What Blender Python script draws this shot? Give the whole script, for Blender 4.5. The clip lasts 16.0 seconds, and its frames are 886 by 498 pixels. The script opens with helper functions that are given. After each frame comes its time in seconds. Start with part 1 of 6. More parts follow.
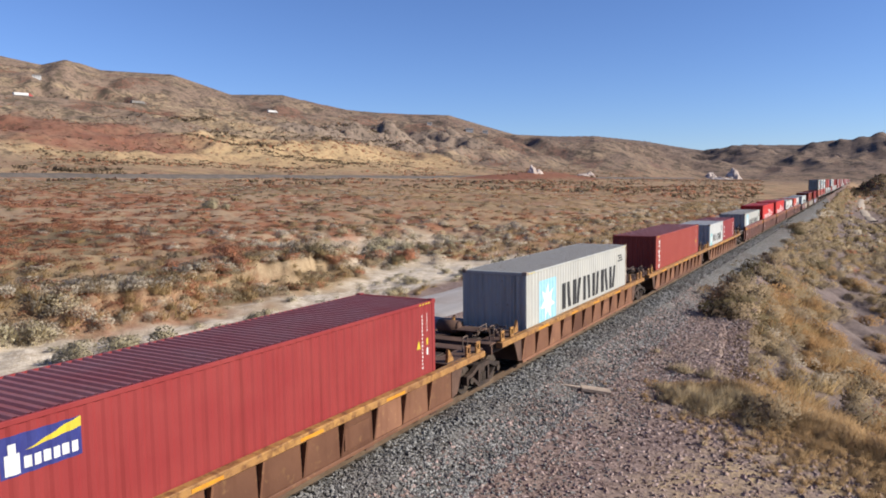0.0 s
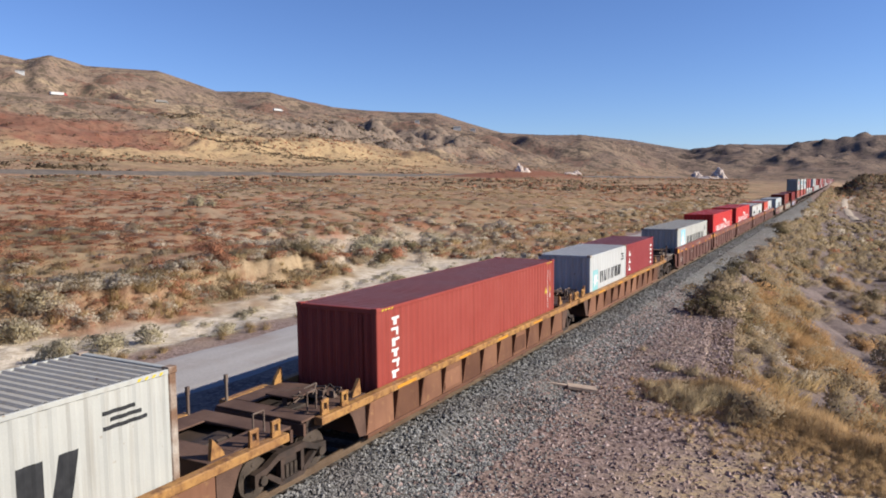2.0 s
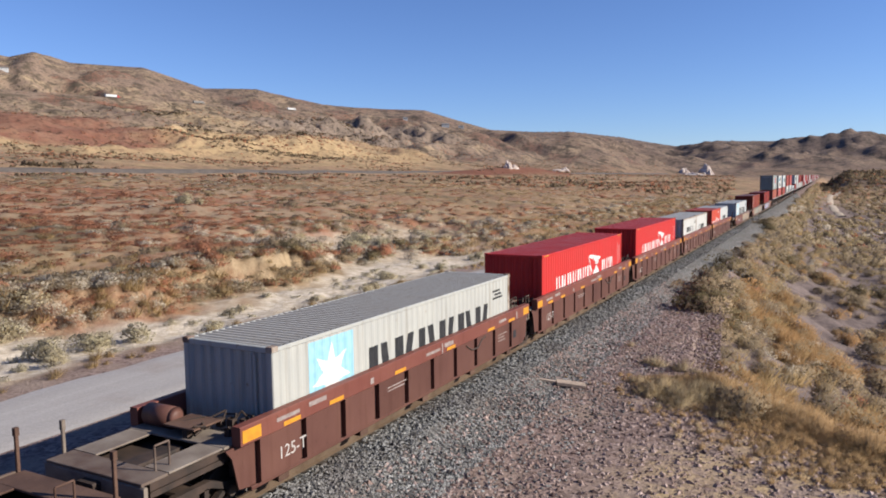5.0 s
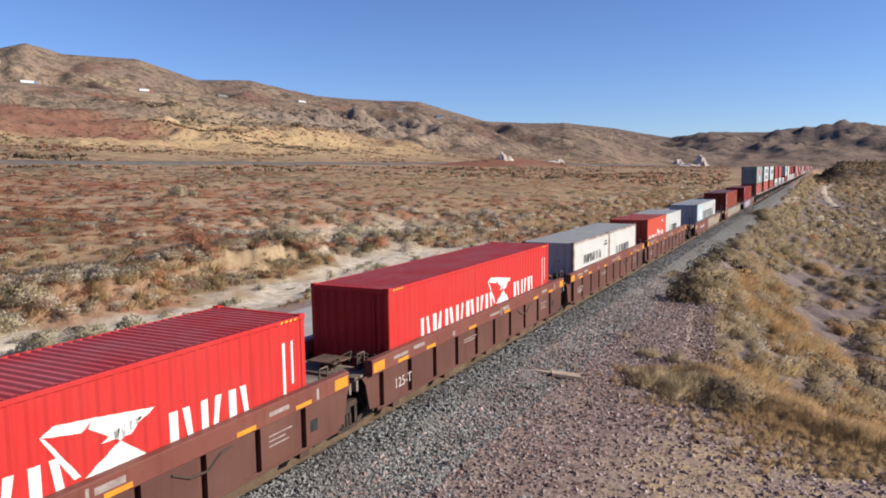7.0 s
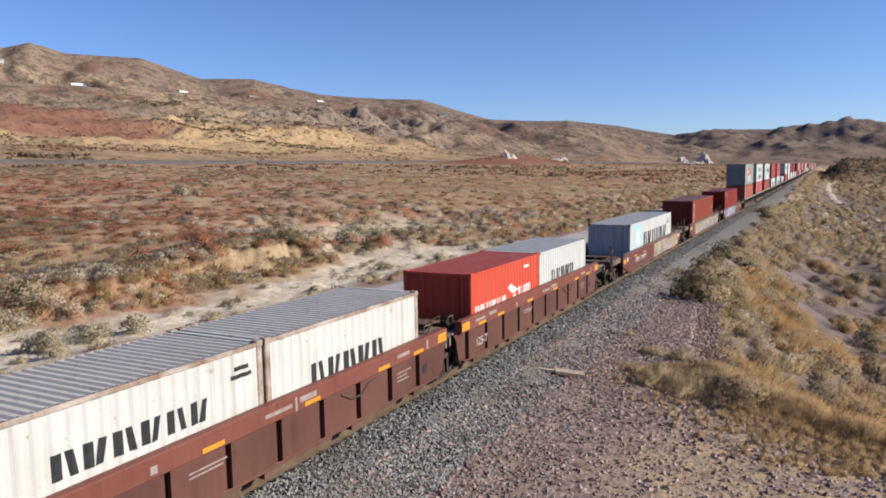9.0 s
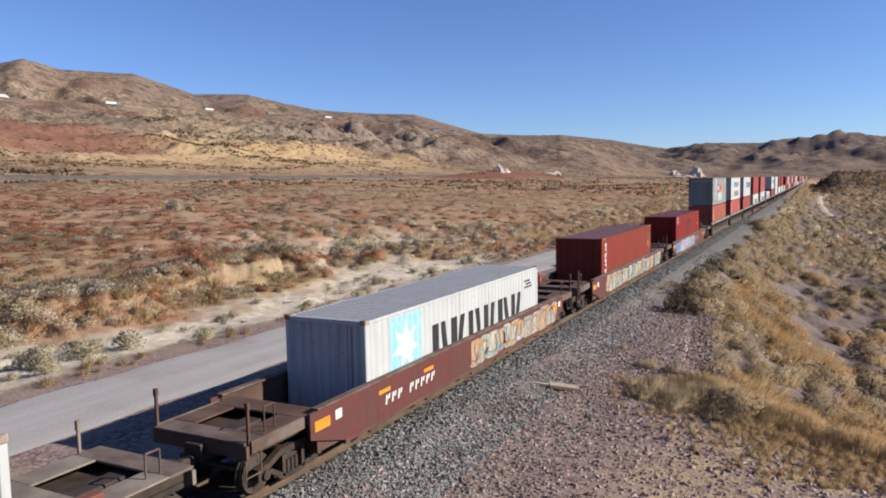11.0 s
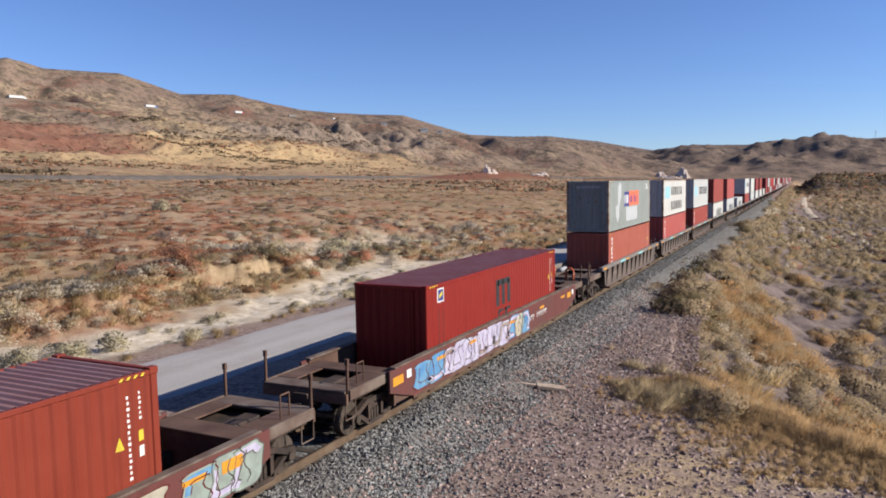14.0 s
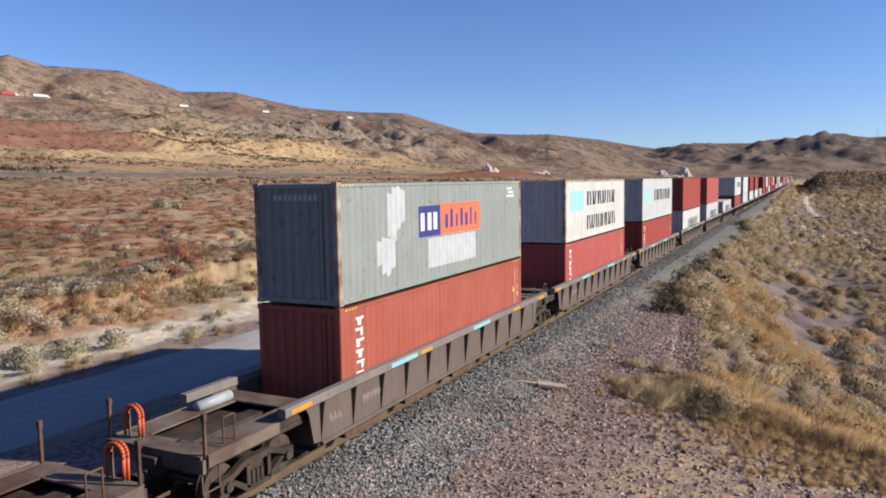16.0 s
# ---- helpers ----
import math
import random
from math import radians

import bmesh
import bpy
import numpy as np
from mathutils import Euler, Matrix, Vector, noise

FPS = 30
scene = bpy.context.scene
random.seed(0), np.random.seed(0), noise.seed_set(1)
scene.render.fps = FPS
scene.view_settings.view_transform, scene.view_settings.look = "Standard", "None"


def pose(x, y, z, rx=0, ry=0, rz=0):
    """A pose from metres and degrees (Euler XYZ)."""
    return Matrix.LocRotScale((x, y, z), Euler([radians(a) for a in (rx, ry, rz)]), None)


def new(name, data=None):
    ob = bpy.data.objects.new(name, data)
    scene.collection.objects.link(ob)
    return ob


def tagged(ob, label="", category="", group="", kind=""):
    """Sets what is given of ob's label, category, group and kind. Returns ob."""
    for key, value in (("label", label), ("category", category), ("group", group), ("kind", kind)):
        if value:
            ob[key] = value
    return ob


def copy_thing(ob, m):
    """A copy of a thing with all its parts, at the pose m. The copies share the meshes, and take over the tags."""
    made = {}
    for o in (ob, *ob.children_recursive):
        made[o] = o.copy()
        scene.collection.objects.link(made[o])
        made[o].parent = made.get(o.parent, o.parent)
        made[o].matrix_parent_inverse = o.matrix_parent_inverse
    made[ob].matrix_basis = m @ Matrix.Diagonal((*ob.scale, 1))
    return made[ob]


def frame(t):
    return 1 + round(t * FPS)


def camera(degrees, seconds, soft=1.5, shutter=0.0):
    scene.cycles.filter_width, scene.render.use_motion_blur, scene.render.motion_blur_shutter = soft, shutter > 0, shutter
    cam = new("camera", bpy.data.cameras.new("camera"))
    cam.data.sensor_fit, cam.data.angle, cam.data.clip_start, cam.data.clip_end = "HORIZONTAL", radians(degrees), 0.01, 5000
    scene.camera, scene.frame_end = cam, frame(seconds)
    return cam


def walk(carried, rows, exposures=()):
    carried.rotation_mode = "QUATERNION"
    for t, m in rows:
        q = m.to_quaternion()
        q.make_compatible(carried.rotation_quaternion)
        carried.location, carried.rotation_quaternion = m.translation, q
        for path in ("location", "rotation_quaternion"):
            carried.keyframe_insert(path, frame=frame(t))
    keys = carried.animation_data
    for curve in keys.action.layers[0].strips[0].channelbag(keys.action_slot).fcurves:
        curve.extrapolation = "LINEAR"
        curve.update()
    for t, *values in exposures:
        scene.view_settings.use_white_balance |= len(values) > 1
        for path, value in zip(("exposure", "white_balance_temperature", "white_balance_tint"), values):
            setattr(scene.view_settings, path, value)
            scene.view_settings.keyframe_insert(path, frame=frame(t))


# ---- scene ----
# The camera is held at one spot on a rise beside the line and only sways a little.
EYE = (10.782, 0.0, 6.172)
cam = camera(62.44, 16.0, soft=1.85)
CAMERA_TURNS = [
    (0.0, 29.58, -5.06, -0.73),
    (0.5, 29.46, -5.07, -0.72),
    (1.0, 29.23, -5.15, -0.58),
    (1.5, 28.92, -5.20, -0.68),
    (2.0, 28.58, -5.22, -0.52),
    (2.5, 28.44, -5.21, -0.39),
    (3.0, 28.31, -5.16, -0.58),
    (3.5, 28.22, -5.09, -0.68),
    (4.0, 28.04, -5.12, -0.74),
    (6.5, 27.38, -6.06, -0.64),
    (7.0, 27.31, -6.11, -0.75),
    (7.5, 27.47, -6.09, -0.79),
    (8.0, 27.58, -6.18, -0.70),
    (8.5, 27.60, -6.26, -0.53),
    (9.0, 27.58, -6.25, -0.92),
    (11.5, 27.07, -5.01, -1.08),
    (12.0, 26.96, -5.03, -1.01),
    (12.5, 26.56, -5.02, -0.96),
    (13.0, 26.36, -4.95, -1.12),
    (13.5, 26.24, -4.90, -1.03),
    (14.0, 26.10, -5.10, -0.98),
    (14.5, 26.05, -5.12, -0.70),
    (15.0, 26.15, -5.18, -0.56),
    (15.5, 26.24, -5.25, -0.70),
    (16.0, 26.19, -5.25, -0.87),
]


def aim(yaw, pitch, roll):
    return Matrix.Translation(EYE) @ pose(0, 0, 0, 0, 0, yaw) @ pose(0, 0, 0, 90 + pitch) @ pose(0, 0, 0, 0, 0, roll)


walk(cam, [(t, aim(y, p, r)) for t, y, p, r in CAMERA_TURNS])

# ---- light ----
SUN_TURN, SUN_HEIGHT = 72.2, 27.8
world = bpy.data.worlds.new("sky")
scene.world = world
world.use_nodes = True
wn = world.node_tree
sky = wn.nodes.new("ShaderNodeTexSky")
sky.sky_type, sky.sun_disc = "NISHITA", False
sky.sun_elevation, sky.sun_rotation = radians(SUN_HEIGHT), radians(SUN_TURN)
sky.altitude, sky.air_density, sky.dust_density, sky.ozone_density = 1000, 1.0, 0.0, 3.0
tone = wn.nodes.new("ShaderNodeMix")
tone.data_type, tone.blend_type = "RGBA", "MULTIPLY"
tone.inputs[0].default_value, tone.inputs[7].default_value = 1.0, (0.97, 1.13, 1.58, 1.0)
wn.links.new(sky.outputs[0], tone.inputs[6])
wn.links.new(tone.outputs[2], wn.nodes["Background"].inputs[0])
wn.nodes["Background"].inputs[1].default_value = 0.051
sun = new("sun", bpy.data.lights.new("sun", "SUN"))
sun.data.energy, sun.data.angle, sun.data.color = 5.0, radians(0.55), (1.0, 0.93, 0.82)
sun.matrix_world = pose(0, 0, 60) @ pose(0, 0, 0, 0, 0, -SUN_TURN) @ pose(0, 0, 0, SUN_HEIGHT - 90)
scene.view_settings.exposure = 0.80

# ---- materials ----


def dimmed(c):
    """Base colours are scaled down alike, so that shaded faces render deeper."""
    return tuple(0.68 * v for v in c)


def mix_node(nt, kind, fac, a, b):
    n = nt.nodes.new("ShaderNodeMix")
    n.data_type, n.blend_type = "RGBA", kind
    for sock, val in ((n.inputs[0], fac), (n.inputs[6], a), (n.inputs[7], b)):
        if hasattr(val, "links") or isinstance(val, bpy.types.NodeSocket):
            nt.links.new(val, sock)
        else:
            sock.default_value = val if isinstance(val, float) else (*val, 1.0)
    return n.outputs[2]


def noise_node(nt, coord, scale, detail=4.0, rough=0.55, stretch=None):
    if stretch:
        mp = nt.nodes.new("ShaderNodeMapping")
        mp.inputs["Scale"].default_value = stretch
        nt.links.new(coord, mp.inputs[0])
        coord = mp.outputs[0]
    n = nt.nodes.new("ShaderNodeTexNoise")
    n.inputs["Scale"].default_value, n.inputs["Detail"].default_value, n.inputs["Roughness"].default_value = scale, detail, rough
    nt.links.new(coord, n.inputs["Vector"])
    return n.outputs[0]


def ramp_node(nt, fac, lo, hi):
    n = nt.nodes.new("ShaderNodeMapRange")
    n.inputs[1].default_value, n.inputs[2].default_value = lo, hi
    nt.links.new(fac, n.inputs[0])
    return n.outputs[0]


def start(name, rough=0.8, metal=0.0, spec=0.3):
    m = bpy.data.materials.new(name)
    m.use_nodes = True
    nt = m.node_tree
    b = nt.nodes["Principled BSDF"]
    b.inputs["Roughness"].default_value, b.inputs["Metallic"].default_value = rough, metal
    b.inputs["Specular IOR Level"].default_value = spec
    tc = nt.nodes.new("ShaderNodeTexCoord")
    return m, nt, b, tc.outputs["Object"]


def bump(nt, b, height, strength, distance):
    n = nt.nodes.new("ShaderNodeBump")
    n.inputs["Strength"].default_value, n.inputs["Distance"].default_value = strength, distance
    nt.links.new(height, n.inputs["Height"])
    nt.links.new(n.outputs[0], b.inputs["Normal"])


def mottled(name, a, c, scale=3.0, rough=0.85, fine=40.0, grain=0.25, rise=0.01, metal=0.0, spec=0.3):
    """Two colours in broad patches with a fine grain on top."""
    a, c = dimmed(a), dimmed(c)
    m, nt, b, co = start(name, rough, metal, spec)
    big = ramp_node(nt, noise_node(nt, co, scale), 0.35, 0.65)
    small = noise_node(nt, co, fine, 3.0)
    col = mix_node(nt, "MIX", big, a, c)
    col = mix_node(nt, "OVERLAY", grain, col, mix_node(nt, "MIX", small, (0.0, 0.0, 0.0), (1.0, 1.0, 1.0)))
    nt.links.new(col, b.inputs["Base Color"])
    bump(nt, b, small, 0.5, rise)
    return m


def painted(name, paint, faded, rust=0.35, rusty=(0.10, 0.04, 0.02), rough=0.55, streak=True, vary=0.0):
    """Weathered paint on steel: faded patches, dirt streaks running down, rust in spots."""
    paint, faded, rusty = dimmed(paint), dimmed(faded), dimmed(rusty)
    m, nt, b, co = start(name, rough, 0.0, 0.22)
    col = mix_node(nt, "MIX", ramp_node(nt, noise_node(nt, co, 0.9), 0.3, 0.7), paint, faded)
    if streak:
        run = ramp_node(nt, noise_node(nt, co, 1.0, 5.0, 0.6, (6.0, 6.0, 0.35)), 0.52, 0.8)
        col = mix_node(nt, "MULTIPLY", run, col, (0.76, 0.71, 0.66))
    spots = ramp_node(nt, noise_node(nt, co, 5.0, 8.0, 0.65), 0.72 - 0.2 * rust, 0.78 - 0.1 * rust)
    col = mix_node(nt, "MIX", spots, col, rusty)
    if vary:
        info = nt.nodes.new("ShaderNodeObjectInfo")
        col = mix_node(nt, "MULTIPLY", vary, col, mix_node(nt, "MIX", info.outputs["Random"], (0.42, 0.36, 0.34), (1.2, 1.14, 1.08)))
    fine = noise_node(nt, co, 60.0, 2.0)
    col = mix_node(nt, "OVERLAY", 0.12, col, mix_node(nt, "MIX", fine, (0.0, 0.0, 0.0), (1.0, 1.0, 1.0)))
    nt.links.new(col, b.inputs["Base Color"])
    bump(nt, b, noise_node(nt, co, 2.2, 3.0), 0.25, 0.03)
    return m


def leafy(name, dark, light, tip=None):
    """Foliage: each leaf or blade has its own shade."""
    dark, light = dimmed(dark), dimmed(light)
    m, nt, b, co = start(name, 0.8, 0.0, 0.15)
    geo = nt.nodes.new("ShaderNodeNewGeometry")
    info = nt.nodes.new("ShaderNodeObjectInfo")
    col = mix_node(nt, "MIX", geo.outputs["Random Per Island"], dark, light)
    patch = ramp_node(nt, noise_node(nt, geo.outputs["Position"], 0.35, 3.0), 0.3, 0.7)
    col = mix_node(nt, "MULTIPLY", 0.6, col, mix_node(nt, "MIX", patch, (0.76, 0.75, 0.72), (1.22, 1.14, 1.06)))
    col = mix_node(nt, "MULTIPLY", 0.5, col, mix_node(nt, "MIX", info.outputs["Random"], (0.7, 0.72, 0.7), (1.2, 1.15, 1.1)))
    nt.links.new(col, b.inputs["Base Color"])
    thin = nt.nodes.new("ShaderNodeBsdfTranslucent")
    nt.links.new(col, thin.inputs[0])
    both = nt.nodes.new("ShaderNodeMixShader")
    both.inputs[0].default_value = 0.48
    nt.links.new(b.outputs[0], both.inputs[1])
    nt.links.new(thin.outputs[0], both.inputs[2])
    nt.links.new(both.outputs[0], nt.nodes["Material Output"].inputs[0])
    return m

# ---- ground ----


def hash_grid(ix, iy, seed):
    h = (ix.astype(np.int64) * 374761393 + iy.astype(np.int64) * 668265263 + seed * 974634777) & 0x7FFFFFFF
    h = (h ^ (h >> 13)) * 1274126177 & 0x7FFFFFFF
    return ((h ^ (h >> 16)) & 0xFFFF) / 65535.0


def value_noise(x, y, seed=0):
    ix, iy = np.floor(x), np.floor(y)
    fx, fy = x - ix, y - iy
    fx, fy = fx * fx * (3 - 2 * fx), fy * fy * (3 - 2 * fy)
    a, b = hash_grid(ix, iy, seed), hash_grid(ix + 1, iy, seed)
    c, d = hash_grid(ix, iy + 1, seed), hash_grid(ix + 1, iy + 1, seed)
    return (a + (b - a) * fx) * (1 - fy) + (c + (d - c) * fx) * fy


def fbm(x, y, octaves=4, seed=0, ridged=False):
    total, amp, norm = 0.0, 1.0, 0.0
    for k in range(octaves):
        n = value_noise(x * 2**k + 17.3 * k, y * 2**k - 9.1 * k, seed + k)
        n = 1 - np.abs(2 * n - 1) if ridged else n
        total, norm, amp = total + n * amp, norm + amp, amp * 0.5
    return total / norm


def step(a, b, v):
    t = np.clip((v - a) / (b - a), 0, 1)
    return t * t * (3 - 2 * t)


# The ridge round the valley: bearing left of the line in degrees, distance and height.
RIDGE = np.array([
    (-180, 900, 90), (-40, 2200, 120), (-8, 3400, 150), (-3.7, 3400, 157), (-0.5, 3400, 163), (3.4, 3300, 142), (7, 3200, 149),
    (9.9, 2900, 118), (14, 2500, 138), (17.8, 2300, 148), (20.5, 2200, 143), (23.9, 2050, 141), (29, 1900, 183), (33, 1850, 182),
    (36.8, 1800, 188), (41.8, 1750, 217), (45.4, 1700, 209), (49.5, 1700, 250), (54.1, 1700, 253), (56.3, 1680, 267), (57.8, 1680, 254),
    (60.5, 1680, 268), (80, 1600, 220), (180, 900, 90)])


def crest(y):
    """How far the gravel bench beside the line reaches to the right."""
    return np.interp(y, [0, 16, 20, 22.5, 24.5, 29, 36, 44, 60, 92, 200], [22, 17, 13, 10.8, 8.2, 6.2, 5.4, 4.9, 4.4, 4.0, 3.8])


def ground(x, y):
    x, y = np.asarray(x, float), np.asarray(y, float)
    u = -x
    rough_small = fbm(x / 2.3, y / 2.3, 3, 5) - 0.5
    rough_mid = fbm(x / 14, y / 14, 4, 9) - 0.5
    # left of the line: road, sand, cut bank, shrub flats, upper line, slopes up to the highway
    edge = 25 + 5 * (fbm(x / 9 + 3, y / 9, 3, 21) - 0.5) * 2
    left = -0.72 + 0 * x
    left = left - 0.35 * step(13.5, 17, u) * (1 - step(edge - 4, edge, u)) + 0.55 * rough_small * step(13, 15, u)
    mouth = step(46, 54, y)
    left = left + 1.45 * (step(edge - 1.7, edge + 0.1, u) * (1 - mouth) + step(22, 66, u) * mouth)
    left = left + (fbm(x / 3.0, y / 0.75, 3, 161, True) - 0.5) * 1.1 * step(edge - 1.9, edge - 1.2, u) * (1 - step(edge - 0.2, edge + 0.4, u)) * (1 - mouth)
    left = left + 0.045 * np.clip(u - 28, 0, 205) + rough_mid * 1.6 * step(26, 60, u) + rough_small * 0.3 * step(26, 40, u)
    wash = np.abs(u - 34 - 0.16 * (y - 65) - 7 * np.sin(y / 23.0)) + 50 * (1 - step(44, 56, y))
    left = left - 1.3 * (1 - step(3, 9, wash)) * step(27, 31, u) * (1 - step(80, 100, y))
    up = np.clip((u - 242) / 527, 0, 1)
    high = 104 + np.clip(y - 468, -700, 720) * 0.032
    fold = fbm(x / 130, y / 95, 6, 31, True) - 0.6
    left = left + (high - 11.0) * up**1.3 + fold * (20 + 30 * (1 - step(60, 240, np.abs(u - 0.5 * y)))) * step(0.05, 0.6, up) * (1 - 0.8 * step(0.85, 1.0, up))
    left = left + 6.5 * np.exp(-(((u - 215) / 26) ** 2) - ((y - 560) / 85) ** 2)
    left = left + (fbm(x / 48, y / 62, 4, 171, True) - 0.58) * 15 * step(330, 430, u) * (1 - step(680, 730, u))
    bad = np.exp(-(((u - 570) / 95) ** 2) - ((y - 900) / 240) ** 2)
    left = left + bad * ((fbm(x / 52, y / 34, 5, 131, True) - 0.55) * 34 + 5)
    shelf = (1 - step(13, 60, np.abs(u - 769))) * step(-400, -100, y)
    left = left * (1 - shelf) + high * shelf
    # right of the line: bench, bank, valley floor
    c = crest(y) + 0.8 * (fbm(y / 3.1 + 40, x * 0 + 0.5, 3, 3) - 0.5) * step(18, 26, y)
    down = np.clip(x - c, 0, None)
    right = -0.74 + rough_small * 0.12 * step(3.4, 4.5, x)
    depth = 7.6 * (1 - np.exp(-down / 10.5))
    right = right - depth + step(1, 6, down) * (rough_mid * 1.5 + rough_small * 0.35)
    across, along = 0.91 * x + 0.41 * y, -0.41 * x + 0.91 * y
    right = right + step(0.5, 4, down) * (1 - step(16, 30, down)) * (fbm(across / 2.6, along / 13.0, 3, 151) - 0.5) * 1.5
    right = right + 0.018 * np.clip(x - 90, 0, 900) + 0.004 * np.clip(y - 150, 0, 800)
    mound = np.exp(-(((y - 520) / 90) ** 2)) * step(7, 24, x) * (1 - step(60, 190, x))
    right = right + mound * (13 + 5 * (fbm(x / 20, y / 20, 3, 4) - 0.5))
    z = np.where(x < 0, left, right)
    # the rise on which the camera stands
    rise = step(12.5, 1.5, y) * step(4.0, 7.5, x) * (1 - step(20, 40, x)) * step(-30, -12, y)
    z = z + 5.2 * rise
    # the ridge
    dx, dy = x - EYE[0], y - EYE[1]
    r, az = np.hypot(dx, dy), np.degrees(np.arctan2(-dx, dy))
    far, top = np.interp(az, RIDGE[:, 0], RIDGE[:, 1]), np.interp(az, RIDGE[:, 0], RIDGE[:, 2])
    base = far * 0.45
    t = np.clip((r - base) / (far - base), 0, 1)
    spur = fbm(x / 330, y / 330, 4, 61) - 0.5
    gully = fbm(x / 150, y / 150, 2, 63, True) - 0.6
    mid = np.sin(np.pi * t)
    hill = top * t**0.95 + (spur * 110 + gully * 46 + (fbm(x / 60, y / 60, 2, 64, True) - 0.6) * 14 * (1 - step(1300, 2000, r)) + (fbm(x / 110, y / 110, 3, 66, True) - 0.6) * 34 * step(1800, 2400, r)) * mid
    hill = hill + (fbm(x / 95, y / 95, 4, 141, True) - 0.58) * np.sqrt(mid) * (1 - step(0.85, 0.98, t)) * np.where(az > 14, 32 * step(840, 1050, u), 18 * step(1500, 1900, r))
    hill = hill - np.clip(r - far, 0, None) * 0.25
    z = np.where(t > 0, np.maximum(np.where(t >= 1, -1e3, z), hill), z)
    return z


def build_ground():
    turns = np.radians(np.concatenate([np.arange(-180, -14, 4.0), np.arange(-14, 66, 0.17), np.arange(66, 180, 4.0)]))
    radii = np.concatenate([[0.0], 0.8 * 1.08 ** np.arange(30), np.geomspace(8.2, 240, 190), np.geomspace(243, 3500, 290), np.geomspace(3550, 4600, 8)])
    az, r = np.meshgrid(turns, radii[1:], indexing="ij")
    x, y = EYE[0] - r * np.sin(az), EYE[1] + r * np.cos(az)
    z = ground(x, y)
    n, k = x.shape
    co = np.stack([x.ravel(), y.ravel(), z.ravel()], 1)
    idx = np.arange(n * k).reshape(n, k)
    nxt = np.roll(idx, -1, 0)
    quads = np.stack([idx[:, :-1], idx[:, 1:], nxt[:, 1:], nxt[:, :-1]], -1).reshape(-1, 4)
    centre = len(co)
    co = np.concatenate([co, [[EYE[0], EYE[1], float(ground(EYE[0], EYE[1]))]]])
    fan = [(centre, int(a), int(b)) for a, b in zip(idx[:, 0], nxt[:, 0])]
    me = bpy.data.meshes.new("ground")
    me.from_pydata(co.tolist(), [], quads.tolist() + fan)
    me.polygons.foreach_set("use_smooth", [True] * len(me.polygons))
    X, Y = co[:, 0], co[:, 1]
    u = -X
    rag = (fbm(X / 1.7, Y / 1.7, 3, 77) - 0.5) * 3
    edge = 25 + 5 * (fbm(X / 9 + 3, Y / 9, 3, 21) - 0.5) * 2
    sand = step(13.6, 15.2, u + rag * 0.6) * (1 - step(edge - 4.5, edge - 2.5, u + rag)) * (1 - step(54, 76, Y + 3 * rag))
    wash = np.abs(u - 34 - 0.16 * (Y - 65) - 7 * np.sin(Y / 23.0)) + 50 * (1 - step(44, 56, Y))
    sand = np.maximum(sand, 0.75 * (1 - step(4, 8, wash + rag)) * step(20, 30, u) * (1 - step(76, 92, Y + 3 * rag)))
    sand = np.maximum(sand, 0.7 * step(46, 49, Y + rag) * (1 - step(56, 66, Y + 2 * rag)) * step(18, 20, u) * (1 - step(32, 38, u + rag)))
    c = crest(Y)
    bench = step(-14.8, -13.4, X + rag * 0.3) * (1 - step(0.5, 3.5, X - c + rag)) * step(-60, -20, Y) * (1 - step(500, 800, Y))
    slope = step(0, 2, X - c) * (1 - step(14, 24, X - c + 2 * rag) * (1 - step(60, 90, Y))) * (1 - step(220, 420, Y)) * (1 - step(60, 110, X))
    cut = step(edge - 2.2, edge - 1.6, u + rag * 0.2) * (1 - step(edge + 0.1, edge + 1.0, u + rag * 0.5)) * step(32, 35, Y) * (1 - step(43, 50, Y)) * step(0.38, 0.55, fbm(X / 2.1, Y / 2.1, 3, 79))
    me.attributes.new("zone", "FLOAT_COLOR", "POINT").data.foreach_set(
        "color", np.stack([sand, bench, slope, cut], 1).astype(np.float32).ravel())
    return me


def patch_node(nt, co, cx, cy, rx, ry, rag=0.55):
    """1 inside a ragged patch of its own growth round a place on the plan, 0 outside."""
    mp = nt.nodes.new("ShaderNodeMapping")
    mp.inputs["Location"].default_value = (-cx / rx, -cy / ry, 0.0)
    mp.inputs["Scale"].default_value = (1 / rx, 1 / ry, 0.0)
    nt.links.new(co, mp.inputs[0])
    ln = nt.nodes.new("ShaderNodeVectorMath")
    ln.operation = "LENGTH"
    nt.links.new(mp.outputs[0], ln.inputs[0])
    add = nt.nodes.new("ShaderNodeMath")
    add.operation = "MULTIPLY_ADD"
    nt.links.new(noise_node(nt, co, 0.022, 7.0, 0.68), add.inputs[0])
    add.inputs[1].default_value = rag * 4
    nt.links.new(ln.outputs["Value"], add.inputs[2])
    return ramp_node(nt, add.outputs[0], 1.15 + rag * 2, 0.75 + rag * 2)


